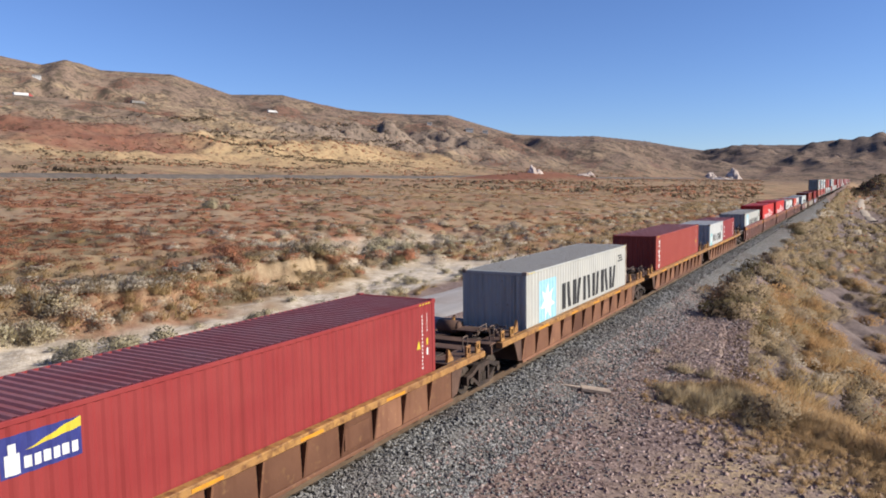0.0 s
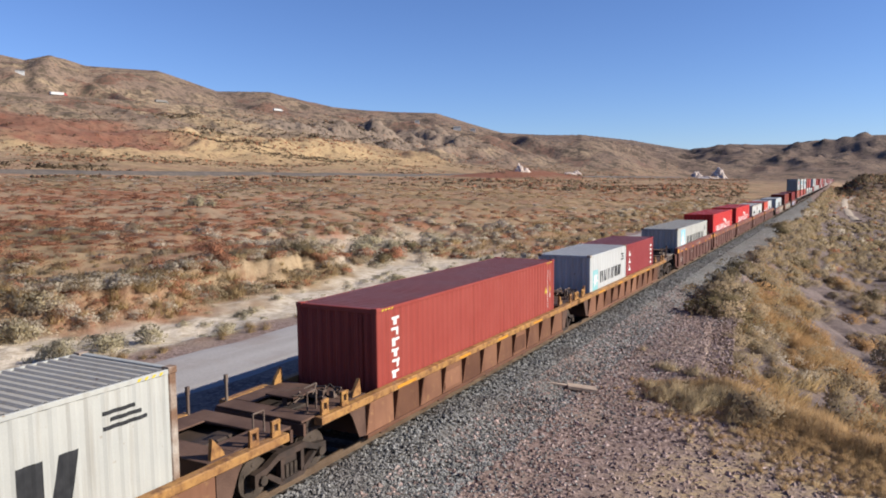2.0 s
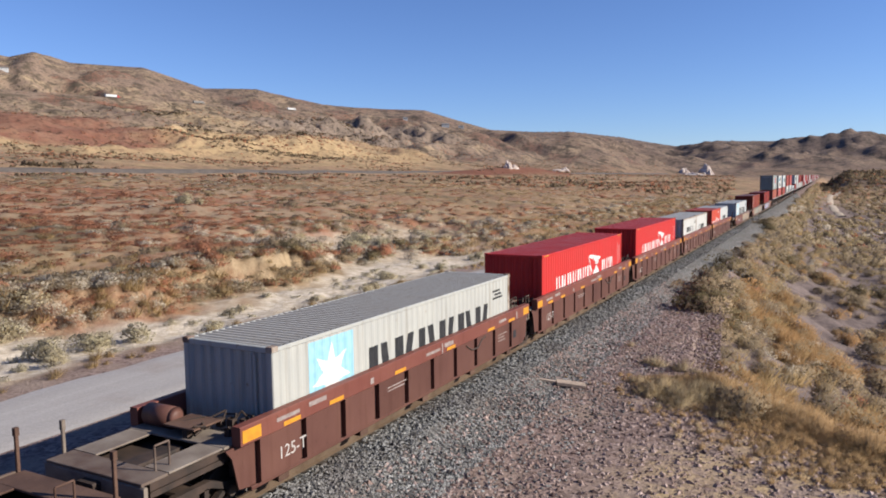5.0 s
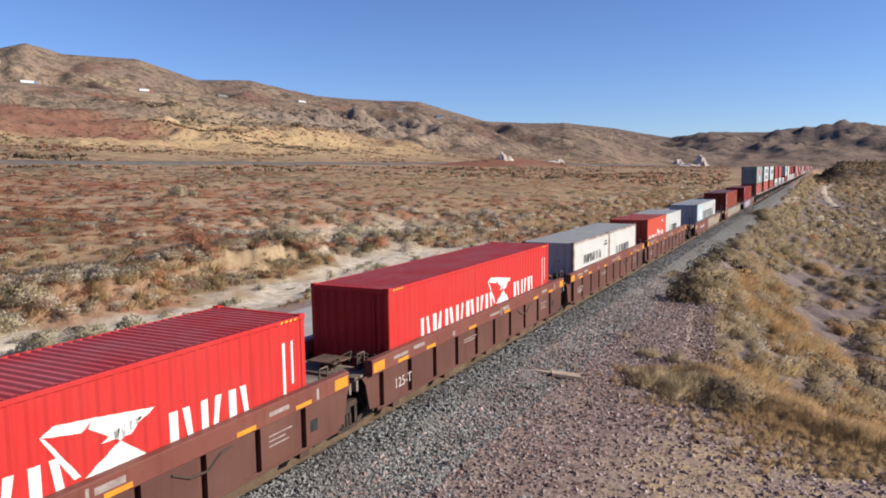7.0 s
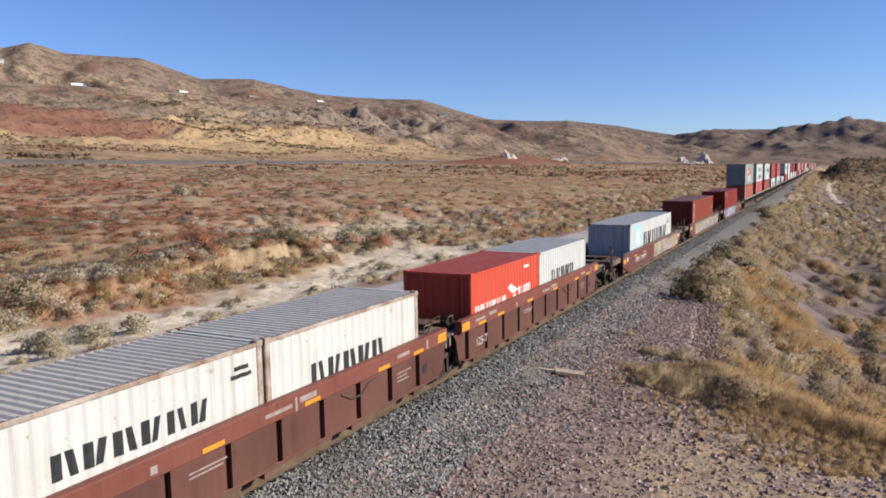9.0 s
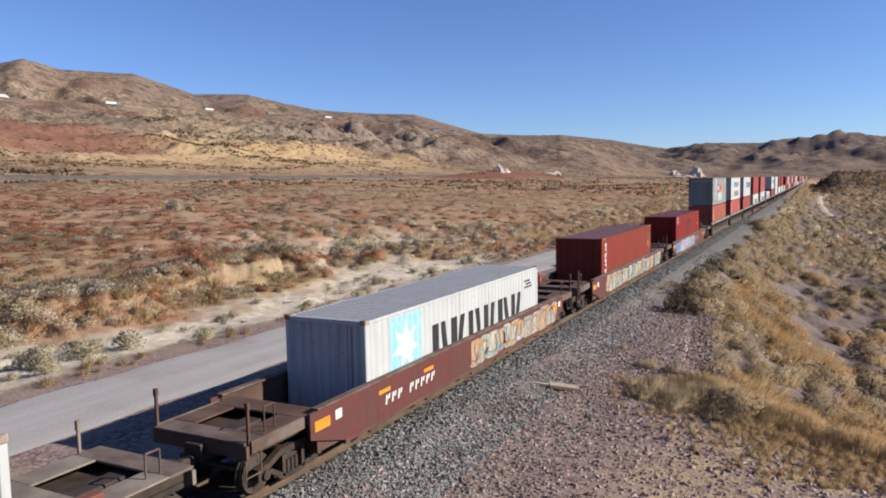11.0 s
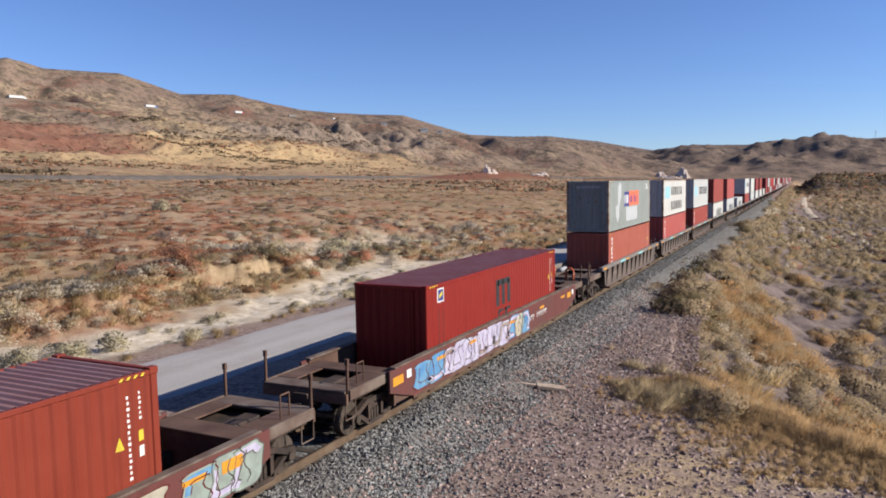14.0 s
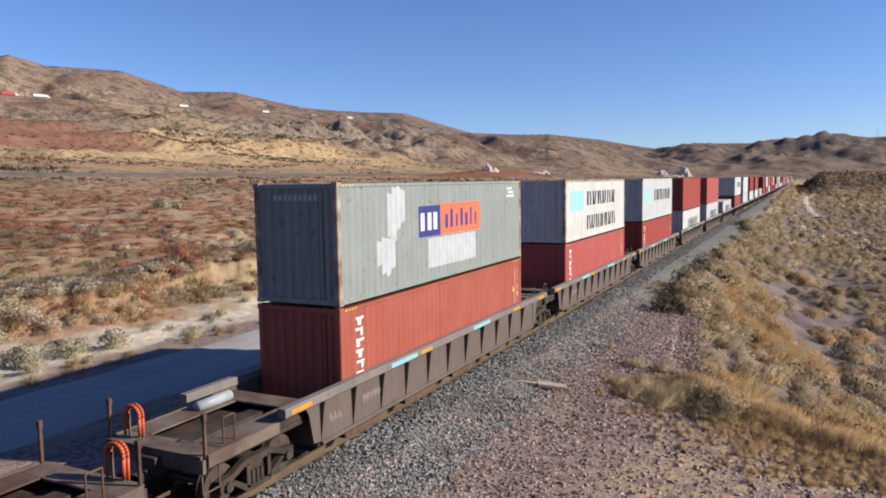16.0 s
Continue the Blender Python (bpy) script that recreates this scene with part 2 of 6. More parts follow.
def ground_material():
    m, nt, b, co = start("dry_ground", 0.95, 0.0, 0.1)
    zone = nt.nodes.new("ShaderNodeAttribute")
    zone.attribute_name = "zone"
    sep = nt.nodes.new("ShaderNodeSeparateColor")
    nt.links.new(zone.outputs["Color"], sep.inputs[0])
    huge = ramp_node(nt, noise_node(nt, co, 0.016, 7.0, 0.62, (1.0, 0.4, 0.5)), 0.46, 0.54)
    broad = ramp_node(nt, noise_node(nt, co, 0.06, 5.0, 0.6), 0.40, 0.62)
    clump = ramp_node(nt, noise_node(nt, co, 0.9, 4.0, 0.6), 0.42, 0.60)
    fine = noise_node(nt, co, 7.0, 4.0, 0.65)
    scrub = ramp_node(nt, noise_node(nt, co, 0.045, 9.0, 0.72), 0.50, 0.60)
    far = nt.nodes.new("ShaderNodeSeparateXYZ")
    nt.links.new(co, far.inputs[0])
    hills = ramp_node(nt, far.outputs[2], 12.0, 30.0)
    tan, gold, rust, olive = (0.26, 0.182, 0.122), (0.29, 0.205, 0.118), (0.205, 0.105, 0.064), (0.15, 0.110, 0.066)
    col = mix_node(nt, "MIX", clump, rust, tan)
    col = mix_node(nt, "MIX", broad, col, gold)
    col = mix_node(nt, "MIX", scrub, col, olive)
    brown, straw = (0.185, 0.133, 0.102), (0.32, 0.238, 0.150)
    slopes = mix_node(nt, "MIX", huge, brown, straw)
    slopes = mix_node(nt, "MIX", broad, slopes, (0.205, 0.145, 0.105))
    red = ramp_node(nt, noise_node(nt, co, 0.011, 6.0, 0.65, (1.0, 0.5, 0.5)), 0.54, 0.60)
    slopes = mix_node(nt, "MIX", red, slopes, (0.17, 0.085, 0.058))
    slopes = mix_node(nt, "MIX", scrub, slopes, (0.085, 0.066, 0.047))
    speck = ramp_node(nt, noise_node(nt, co, 0.2, 8.0, 0.75, (1.0, 1.0, 0.5)), 0.52, 0.58)
    slopes = mix_node(nt, "MIX", speck, slopes, (0.085, 0.064, 0.047))
    gold_swath = patch_node(nt, co, -390, 470, 120, 260, 0.35)
    slopes = mix_node(nt, "MIX", gold_swath, slopes, mix_node(nt, "MIX", speck, (0.36, 0.255, 0.140), (0.22, 0.145, 0.085)))
    gold_strip = patch_node(nt, co, -600, 650, 60, 80, 0.45)
    slopes = mix_node(nt, "MIX", gold_strip, slopes, mix_node(nt, "MIX", speck, (0.33, 0.24, 0.142), (0.20, 0.14, 0.088)))
    red_hill = patch_node(nt, co, -520, 345, 125, 95, 0.3)
    slopes = mix_node(nt, "MIX", red_hill, slopes, mix_node(nt, "MIX", speck, mix_node(nt, "MIX", broad, (0.185, 0.084, 0.056), (0.205, 0.112, 0.076)), (0.115, 0.062, 0.043)))
    badland = patch_node(nt, co, -565, 880, 110, 250, 0.4)
    slopes = mix_node(nt, "MIX", badland, slopes, mix_node(nt, "MIX", speck, (0.22, 0.168, 0.130), (0.06, 0.049, 0.038)))
    chaparral = ramp_node(nt, far.outputs[1], 1900.0, 2600.0)
    slopes = mix_node(nt, "MIX", chaparral, slopes, mix_node(nt, "MIX", scrub, (0.098, 0.084, 0.078), (0.06, 0.053, 0.05)))
    mats = ramp_node(nt, noise_node(nt, co, 0.16, 7.0, 0.66), 0.47, 0.55)
    red_flat = patch_node(nt, co, -88, 84, 58, 46, 0.4)
    col = mix_node(nt, "MIX", red_flat, col, mix_node(nt, "MIX", mats, (0.265, 0.188, 0.122), (0.225, 0.104, 0.060)))
    knoll = patch_node(nt, co, -215, 560, 38, 130)
    col = mix_node(nt, "MIX", knoll, col, (0.16, 0.07, 0.045))
    # Mound ground darkened in its colour, for the face turned from the sun.
    mound_shade = patch_node(nt, co, 50, 520, 60, 90, 0.3)
    col = mix_node(nt, "MIX", mound_shade, col, mix_node(nt, "MIX", clump, (0.085, 0.062, 0.05), (0.12, 0.085, 0.068)))
    col = mix_node(nt, "MIX", hills, col, slopes)
    distant = ramp_node(nt, far.outputs[1], 620.0, 1500.0)
    heath = mix_node(nt, "MIX", speck, (0.16, 0.112, 0.088), (0.064, 0.049, 0.041))
    heath = mix_node(nt, "MIX", scrub, heath, (0.05, 0.040, 0.035))
    col = mix_node(nt, "MIX", distant, col, mix_node(nt, "MIX", 0.75, col, heath))
    col = mix_node(nt, "MIX", sep.outputs[0], col, mix_node(nt, "MIX", ramp_node(nt, noise_node(nt, co, 1.6, 6.0, 0.7), 0.40, 0.60), (0.38, 0.31, 0.23), (0.56, 0.485, 0.39)))
    stones = nt.nodes.new("ShaderNodeTexVoronoi")
    stones.inputs["Scale"].default_value = 9.0
    nt.links.new(co, stones.inputs["Vector"])
    gravel = mix_node(nt, "MIX", stones.outputs["Color"], (0.085, 0.054, 0.047), (0.30, 0.222, 0.195))
    gravel = mix_node(nt, "MIX", ramp_node(nt, noise_node(nt, co, 0.5, 4.0), 0.45, 0.65), gravel, (0.24, 0.18, 0.145))
    thatch = patch_node(nt, co, 11.0, 16.5, 4.2, 5.0, 0.12)
    tufted = ramp_node(nt, noise_node(nt, co, 1.3, 5.0, 0.65), 0.40, 0.62)
    gravel = mix_node(nt, "MIX", thatch, gravel, mix_node(nt, "MIX", tufted, gravel, (0.36, 0.265, 0.155)))
    col = mix_node(nt, "MIX", sep.outputs[1], col, gravel)
    col = mix_node(nt, "MIX", zone.outputs["Alpha"], col, mix_node(nt, "MIX", clump, (0.22, 0.155, 0.092), (0.31, 0.23, 0.142)))
    bank = mix_node(nt, "MIX", clump, (0.108, 0.083, 0.077), (0.158, 0.123, 0.112))
    col = mix_node(nt, "MIX", sep.outputs[2], col, bank)
    col = mix_node(nt, "OVERLAY", 0.35, col, mix_node(nt, "MIX", fine, (0.0, 0.0, 0.0), (1.0, 1.0, 1.0)))
    nt.links.new(col, b.inputs["Base Color"])
    bump(nt, b, fine, 0.6, 0.12)
    return m


ground_ob = new("ground", build_ground())
ground_ob.data.materials.append(ground_material())
tagged(ground_ob, "dry high-desert valley floor and scrub-covered brown hills", "ground", kind="structure")

# ---- mesh helpers ----


class Shape:
    """A plain list of vertices and faces, filled with boxes, prisms and tubes."""

    def __init__(self):
        self.v, self.f = [], []

    def add(self, verts, faces):
        n = len(self.v)
        self.v += [tuple(p) for p in verts]
        self.f += [tuple(i + n for i in f) for f in faces]
        return self

    def box(self, x0, x1, y0, y1, z0, z1, m=None):
        vs = [Vector((x, y, z)) for x in (x0, x1) for y in (y0, y1) for z in (z0, z1)]
        if m is not None:
            vs = [m @ v for v in vs]
        return self.add(vs, [(0, 1, 3, 2), (4, 6, 7, 5), (0, 4, 5, 1), (2, 3, 7, 6), (0, 2, 6, 4), (1, 5, 7, 3)])

    def bar(self, x0, x1, y0, y1, z0, z1, c=0.012):
        """A box along its longest side with its long edges chamfered."""
        size = (x1 - x0, y1 - y0, z1 - z0)
        k = size.index(max(size))
        lo, hi = [(x0, x1), (y0, y1), (z0, z1)], None
        a, b = [lo[i] for i in range(3) if i != k]
        c = min(c, (a[1] - a[0]) * 0.3, (b[1] - b[0]) * 0.3)
        ring = [(a[0] + c, b[0]), (a[1] - c, b[0]), (a[1], b[0] + c), (a[1], b[1] - c), (a[1] - c, b[1]), (a[0] + c, b[1]), (a[0], b[1] - c), (a[0], b[0] + c)]
        return self.prism(ring, "xyz"[k], *lo[k])

    def prism(self, ring, axis, s, e):
        k = "xyz".index(axis)
        n = len(ring)
        vs = []
        for t in (s, e):
            for p, q in ring:
                c = [p, q]
                c.insert(k, t)
                vs.append(c)
        fs = [(i, (i + 1) % n, (i + 1) % n + n, i + n) for i in range(n)]
        return self.add(vs, fs + [tuple(range(n))[::-1], tuple(range(n, 2 * n))])

    def tube(self, p, q, r, n=10, r2=None):
        p, q = Vector(p), Vector(q)
        m = (q - p).to_track_quat("Z", "Y").to_matrix()
        r2 = r if r2 is None else r2
        vs = [p + m @ Vector((r * math.cos(2 * math.pi * i / n), r * math.sin(2 * math.pi * i / n), 0)) for i in range(n)]
        vs += [q + m @ Vector((r2 * math.cos(2 * math.pi * i / n), r2 * math.sin(2 * math.pi * i / n), 0)) for i in range(n)]
        fs = [(i, (i + 1) % n, (i + 1) % n + n, i + n) for i in range(n)]
        return self.add(vs, fs + [tuple(range(n))[::-1], tuple(range(n, 2 * n))])

    def path(self, pts, r, n=8):
        for a, b in zip(pts, pts[1:]):
            self.tube(a, b, r, n)
        return self

    def mesh(self, name, mat, smooth=False):
        me = bpy.data.meshes.new(name)
        me.from_pydata(self.v, [], self.f)
        bm = bmesh.new()
        bm.from_mesh(me)
        bmesh.ops.recalc_face_normals(bm, faces=bm.faces)
        bm.to_mesh(me)
        bm.free()
        if smooth:
            me.polygons.foreach_set("use_smooth", [True] * len(me.polygons))
        me.materials.append(mat)
        return me


def part(name, shape, mat, parent, label="", smooth=False):
    me = shape if isinstance(shape, bpy.types.Mesh) else shape.mesh(name, mat, smooth)
    ob = new(name, me)
    ob.parent = parent
    return tagged(ob, label)


def thing(name, label, category, group=""):
    return tagged(new(name), label, category, group)


# ---- train materials ----
steel_dark = mottled("grimy_steel", (0.034, 0.025, 0.021), (0.078, 0.050, 0.038), 2.5, 0.75, 50.0, 0.3)
wheel_steel = mottled("wheel_steel", (0.07, 0.055, 0.045), (0.13, 0.10, 0.08), 4.0, 0.55, 60.0, 0.25, metal=0.4)
deck_rust = mottled("rusty_deck", (0.085, 0.045, 0.032), (0.15, 0.085, 0.060), 1.3, 0.85, 30.0, 0.35)
deck_worn = mottled("worn_walkway", (0.19, 0.145, 0.118), (0.11, 0.068, 0.052), 2.0, 0.8, 40.0, 0.35)
yellow_worn = painted("worn_yellow_paint", (0.50, 0.27, 0.085), (0.34, 0.175, 0.075), 1.35, (0.17, 0.075, 0.035))
yellow_rusty = painted("rusty_brown_panel", (0.30, 0.155, 0.095), (0.20, 0.10, 0.065), 0.7, (0.36, 0.21, 0.11), vary=0.9)
brown_car = painted("brown_car_paint", (0.125, 0.055, 0.045), (0.16, 0.075, 0.058), 0.45, (0.07, 0.035, 0.025), vary=0.35)
brown_chord = painted("red_brown_paint", (0.19, 0.062, 0.048), (0.23, 0.085, 0.062), 0.3, (0.09, 0.035, 0.025))
maroon_car = painted("maroon_car_paint", (0.165, 0.046, 0.043), (0.125, 0.058, 0.050), 0.8, (0.085, 0.045, 0.036))
grey_car = painted("grey_brown_car_paint", (0.13, 0.105, 0.092), (0.17, 0.13, 0.11), 0.5, (0.075, 0.045, 0.032))
grey_chord = painted("dusty_grey_paint", (0.24, 0.21, 0.19), (0.19, 0.17, 0.16), 0.5, (0.12, 0.075, 0.05))
orange_sheet = mottled("orange_reflector", (0.72, 0.33, 0.03), (0.62, 0.26, 0.03), 6.0, 0.5, 60.0, 0.1, 0.001)
white_mark = mottled("white_stencil", (0.62, 0.58, 0.55), (0.50, 0.45, 0.42), 8.0, 0.7, 60.0, 0.2, 0.001)
black_mark = mottled("black_stencil", (0.018, 0.019, 0.022), (0.035, 0.036, 0.04), 6.0, 0.6, 60.0, 0.2, 0.001)
hose_orange = mottled("orange_hose", (0.62, 0.10, 0.03), (0.5, 0.13, 0.05), 6.0, 0.5, 50.0, 0.15, 0.002)
silver = mottled("pale_pipe", (0.45, 0.47, 0.50), (0.36, 0.38, 0.42), 3.0, 0.5, 50.0, 0.15, 0.002)
walkway_steel = mottled("dusty_walkway_steel", (0.30, 0.25, 0.205), (0.19, 0.148, 0.12), 1.6, 0.75, 40.0, 0.35)
plywood = mottled("floor_boards", (0.16, 0.10, 0.06), (0.11, 0.07, 0.045), 3.0, 0.8)

box_rust = mottled("rusted_box_frame", (0.21, 0.12, 0.075), (0.48, 0.42, 0.36), 2.2, 0.85, 30.0, 0.35, 0.004)
PAINTS = {
    "maroon": painted("maroon_box_paint", (0.285, 0.034, 0.036), (0.315, 0.048, 0.046), 0.12),
    "wine": painted("wine_box_paint", (0.26, 0.035, 0.040), (0.30, 0.050, 0.052), 0.18),
    "brick": painted("brick_red_box_paint", (0.32, 0.055, 0.042), (0.35, 0.07, 0.054), 0.12),
    "rust": painted("orange_red_box_paint", (0.235, 0.014, 0.009), (0.25, 0.018, 0.011), 0.12),
    "terracotta": painted("terracotta_box_paint", (0.225, 0.034, 0.018), (0.25, 0.041, 0.022), 0.08),
    "scarlet": painted("scarlet_box_paint", (0.60, 0.030, 0.028), (0.56, 0.040, 0.036), 0.05),
    "tomato": painted("tomato_red_box_paint", (0.60, 0.075, 0.040), (0.55, 0.085, 0.05), 0.1),
    "pink": painted("faded_pink_red_box_paint", (0.41, 0.08, 0.068), (0.45, 0.11, 0.097), 0.15),
    "coral": painted("coral_red_box_paint", (0.36, 0.088, 0.058), (0.40, 0.115, 0.080), 0.15),
    "grey": painted("pale_grey_box_paint", (0.52, 0.52, 0.48), (0.45, 0.455, 0.43), 0.35, (0.30, 0.22, 0.15)),
    "white": painted("dirty_white_box_paint", (0.66, 0.66, 0.64), (0.56, 0.56, 0.53), 0.55, (0.33, 0.22, 0.13)),
    "silver": painted("light_silver_box_paint", (0.585, 0.60, 0.595), (0.51, 0.52, 0.515), 0.4, (0.33, 0.27, 0.2)),
    "sage": painted("grey_green_box_paint", (0.30, 0.335, 0.315), (0.26, 0.29, 0.28), 0.75, (0.20, 0.15, 0.10)),
}
# roof paint: lavender sky sheen mixed into the reds, tan dirt on the pale
ROOF_TINTS = {}
for key, colour, roof_tint, share in (("maroon", (0.285, 0.034, 0.036), (0.30, 0.24, 0.26), 0.25), ("wine", (0.26, 0.035, 0.040), (0.30, 0.24, 0.26), 0.25), ("brick", (0.32, 0.055, 0.042), (0.30, 0.24, 0.26), 0.3),
                                 ("rust", (0.235, 0.014, 0.009), (0.32, 0.25, 0.28), 0.3), ("terracotta", (0.225, 0.034, 0.018), (0.36, 0.29, 0.31), 0.4), ("scarlet", (0.60, 0.030, 0.028), (0.40, 0.30, 0.32), 0.1),
                                 ("tomato", (0.60, 0.075, 0.040), (0.40, 0.30, 0.30), 0.15), ("pink", (0.41, 0.08, 0.068), (0.34, 0.27, 0.28), 0.3), ("grey", (0.52, 0.52, 0.48), (0.44, 0.38, 0.31), 0.45),
                                 ("white", (0.66, 0.66, 0.64), (0.46, 0.40, 0.33), 0.35), ("silver", (0.58, 0.60, 0.62), (0.46, 0.41, 0.36), 0.25)):
    top_coat = tuple(a + (b - a) * share for a, b in zip(colour, roof_tint))
    ROOF_TINTS[key] = painted("chalky_%s_roof_paint" % key, top_coat, tuple(a + (b - a) * 0.3 for a, b in zip(top_coat, roof_tint)), 0.5, (0.20, 0.11, 0.07))
INK = {
    "white": mottled("white_sign_paint", (0.80, 0.80, 0.79), (0.72, 0.72, 0.70), 4.0, 0.6, 60.0, 0.08, 0.001), "black": black_mark,
    "sky": mottled("pale_blue_mark", (0.30, 0.58, 0.72), (0.38, 0.66, 0.78), 5.0, 0.6, 60.0, 0.1, 0.001),
    "teal": mottled("teal_mark", (0.24, 0.52, 0.55), (0.30, 0.58, 0.60), 5.0, 0.6, 60.0, 0.1, 0.001),
    "blue": mottled("blue_mark", (0.03, 0.035, 0.19), (0.04, 0.05, 0.23), 5.0, 0.6, 60.0, 0.1, 0.001),
    "yellow": mottled("yellow_mark", (0.72, 0.58, 0.04), (0.62, 0.48, 0.05), 5.0, 0.6, 60.0, 0.1, 0.001),
    "orange": mottled("orange_mark", (0.86, 0.16, 0.07), (0.78, 0.19, 0.09), 5.0, 0.6, 60.0, 0.1, 0.001),
    "faint": mottled("worn_stencil", (0.38, 0.32, 0.30), (0.28, 0.21, 0.19), 8.0, 0.8, 60.0, 0.2, 0.001),
    "patch": mottled("white_overpaint", (0.53, 0.55, 0.57), (0.46, 0.48, 0.50), 3.0, 0.6, 60.0, 0.1, 0.001),
    "dim": mottled("dark_red_stencil", (0.10, 0.015, 0.012), (0.13, 0.02, 0.015), 6.0, 0.6, 60.0, 0.1, 0.001),
    "lilac": mottled("lilac_spray", (0.42, 0.38, 0.53), (0.54, 0.51, 0.63), 4.0, 0.7, 60.0, 0.15, 0.001),
    "cream": mottled("cream_spray", (0.52, 0.48, 0.38), (0.36, 0.32, 0.25), 3.0, 0.7, 60.0, 0.2, 0.001),
    "mint": mottled("mint_spray", (0.33, 0.40, 0.35), (0.24, 0.28, 0.25), 3.0, 0.7, 60.0, 0.2, 0.001),
    "azure": mottled("azure_spray", (0.07, 0.22, 0.46), (0.16, 0.33, 0.48), 3.0, 0.7, 60.0, 0.2, 0.001),
    "ash": mottled("dark_grey_spray", (0.075, 0.065, 0.06), (0.13, 0.11, 0.10), 5.0, 0.7, 60.0, 0.2, 0.001),
    "sand": mottled("tan_spray", (0.50, 0.33, 0.20), (0.40, 0.26, 0.15), 3.0, 0.7, 60.0, 0.2, 0.001),
}

# ---- containers ----
HALF = 1.219
RIB = 0.278
FOLD = 0.017
CLOSER = 1.4  # the folds of a roof lie this much closer than those of a side


def rib(v):
    """Depth of the corrugation, 0 on the outer flats, at v along the panel."""
    p = (v / RIB) % 1.0
    if p < 0.28:
        return 0.0
    if p < 0.48:
        return (p - 0.28) / 0.20
    if p < 0.80:
        return 1.0
    return (1.0 - p) / 0.20


def rib_breaks(a, b):
    out = [a]
    k = math.floor(a / RIB)
    while k * RIB < b:
        out += [s for s in ((k + q) * RIB for q in (0.0, 0.28, 0.48, 0.80)) if a + 1e-4 < s < b - 1e-4]
        k += 1
    return out + [b]


def corrugated(a, b, depth, place):
    """A folded sheet from a to b; place(v, d, side) gives a corner at depth d."""
    s = Shape()
    vs = rib_breaks(a, b)
    pts = [place(v, rib(v) * depth, k) for v in vs for k in (0, 1)]
    s.add(pts, [(2 * i, 2 * i + 2, 2 * i + 3, 2 * i + 1) for i in range(len(vs) - 1)])
    return s


BOXES = {}


def build_box(length, height, paint):
    mat = PAINTS[paint]
    frame_mat = box_rust if paint in ("grey", "white", "silver", "sage") else mat
    c = thing("container", "", "container")
    z0, z1 = 0.16, height - 0.11
    for side in (1, -1):
        part("side_panel", corrugated(0.17, length - 0.17, FOLD, lambda v, d, k: (side * (HALF - 0.016 - d), v, (z0, z1)[k])), mat, c)
        part("top_rail", Shape().bar(*sorted((side * (HALF - 0.075), side * (HALF - 0.006))), 0.16, length - 0.16, height - 0.115, height - 0.03), box_rust if paint == "white" else mat, c)
        part("bottom_rail", Shape().bar(*sorted((side * (HALF - 0.07), side * (HALF - 0.008))), 0.16, length - 0.16, 0.02, 0.165), mat, c)
        for y0, y1 in ((0.0, 0.165), (length - 0.165, length)):
            part("corner_post", Shape().bar(*sorted((side * (HALF - 0.15), side * (HALF - 0.004))), y0 + 0.004, y1 - 0.004, 0.118, height - 0.118, 0.02), frame_mat if paint in ("white", "sage") or (paint == "grey" and y0 > 1) else mat, c)
            for zz in (0.0, height - 0.118):
                part("corner_casting", Shape().bar(*sorted((side * (HALF - 0.162), side * HALF)), y0, y1 + 0.012 if y0 == 0 else y1, zz, zz + 0.118, 0.012), frame_mat, c)
    part("roof_panel", corrugated(0.16 * CLOSER, (length - 0.16) * CLOSER, 0.036, lambda v, d, k: ((-HALF + 0.07, HALF - 0.07)[k], v / CLOSER, height - 0.022 - d)), ROOF_TINTS.get(paint, mat), c)
    part("floor_boards", Shape().box(-HALF + 0.08, HALF - 0.08, 0.1, length - 0.1, 0.12, 0.15), plywood, c)
    for y, inward in ((0.0, 1), (length, -1)):
        yo = y + inward * 0.02
        ys = sorted((yo, yo + inward * 0.11))
        part("end_header", Shape().bar(-HALF + 0.15, HALF - 0.15, *ys, height - 0.14, height - 0.02), mat, c)
        part("end_sill", Shape().bar(-HALF + 0.15, HALF - 0.15, *ys, 0.02, 0.15), mat, c)
    part("end_wall", corrugated(-HALF + 0.14, HALF - 0.14, 0.045, lambda v, d, k: (v, 0.035 + d, (0.14, height - 0.13)[k])), mat, c)
    part("seam_strip", Shape().bar(0.70, 0.76, 0.012, 0.034, 0.2, height - 0.2), mat, c)
    for side in (1, -1):
        d = part("door", Shape().bar(*sorted((side * 0.01, side * (HALF - 0.15))), length - 0.07, length - 0.03, 0.14, height - 0.13), mat, c)
        for x in (0.32, 0.82):
            part("lock_rod", Shape().tube((side * x, length - 0.015, 0.1), (side * x, length - 0.015, height - 0.1), 0.017, 8), silver, d)
    return c


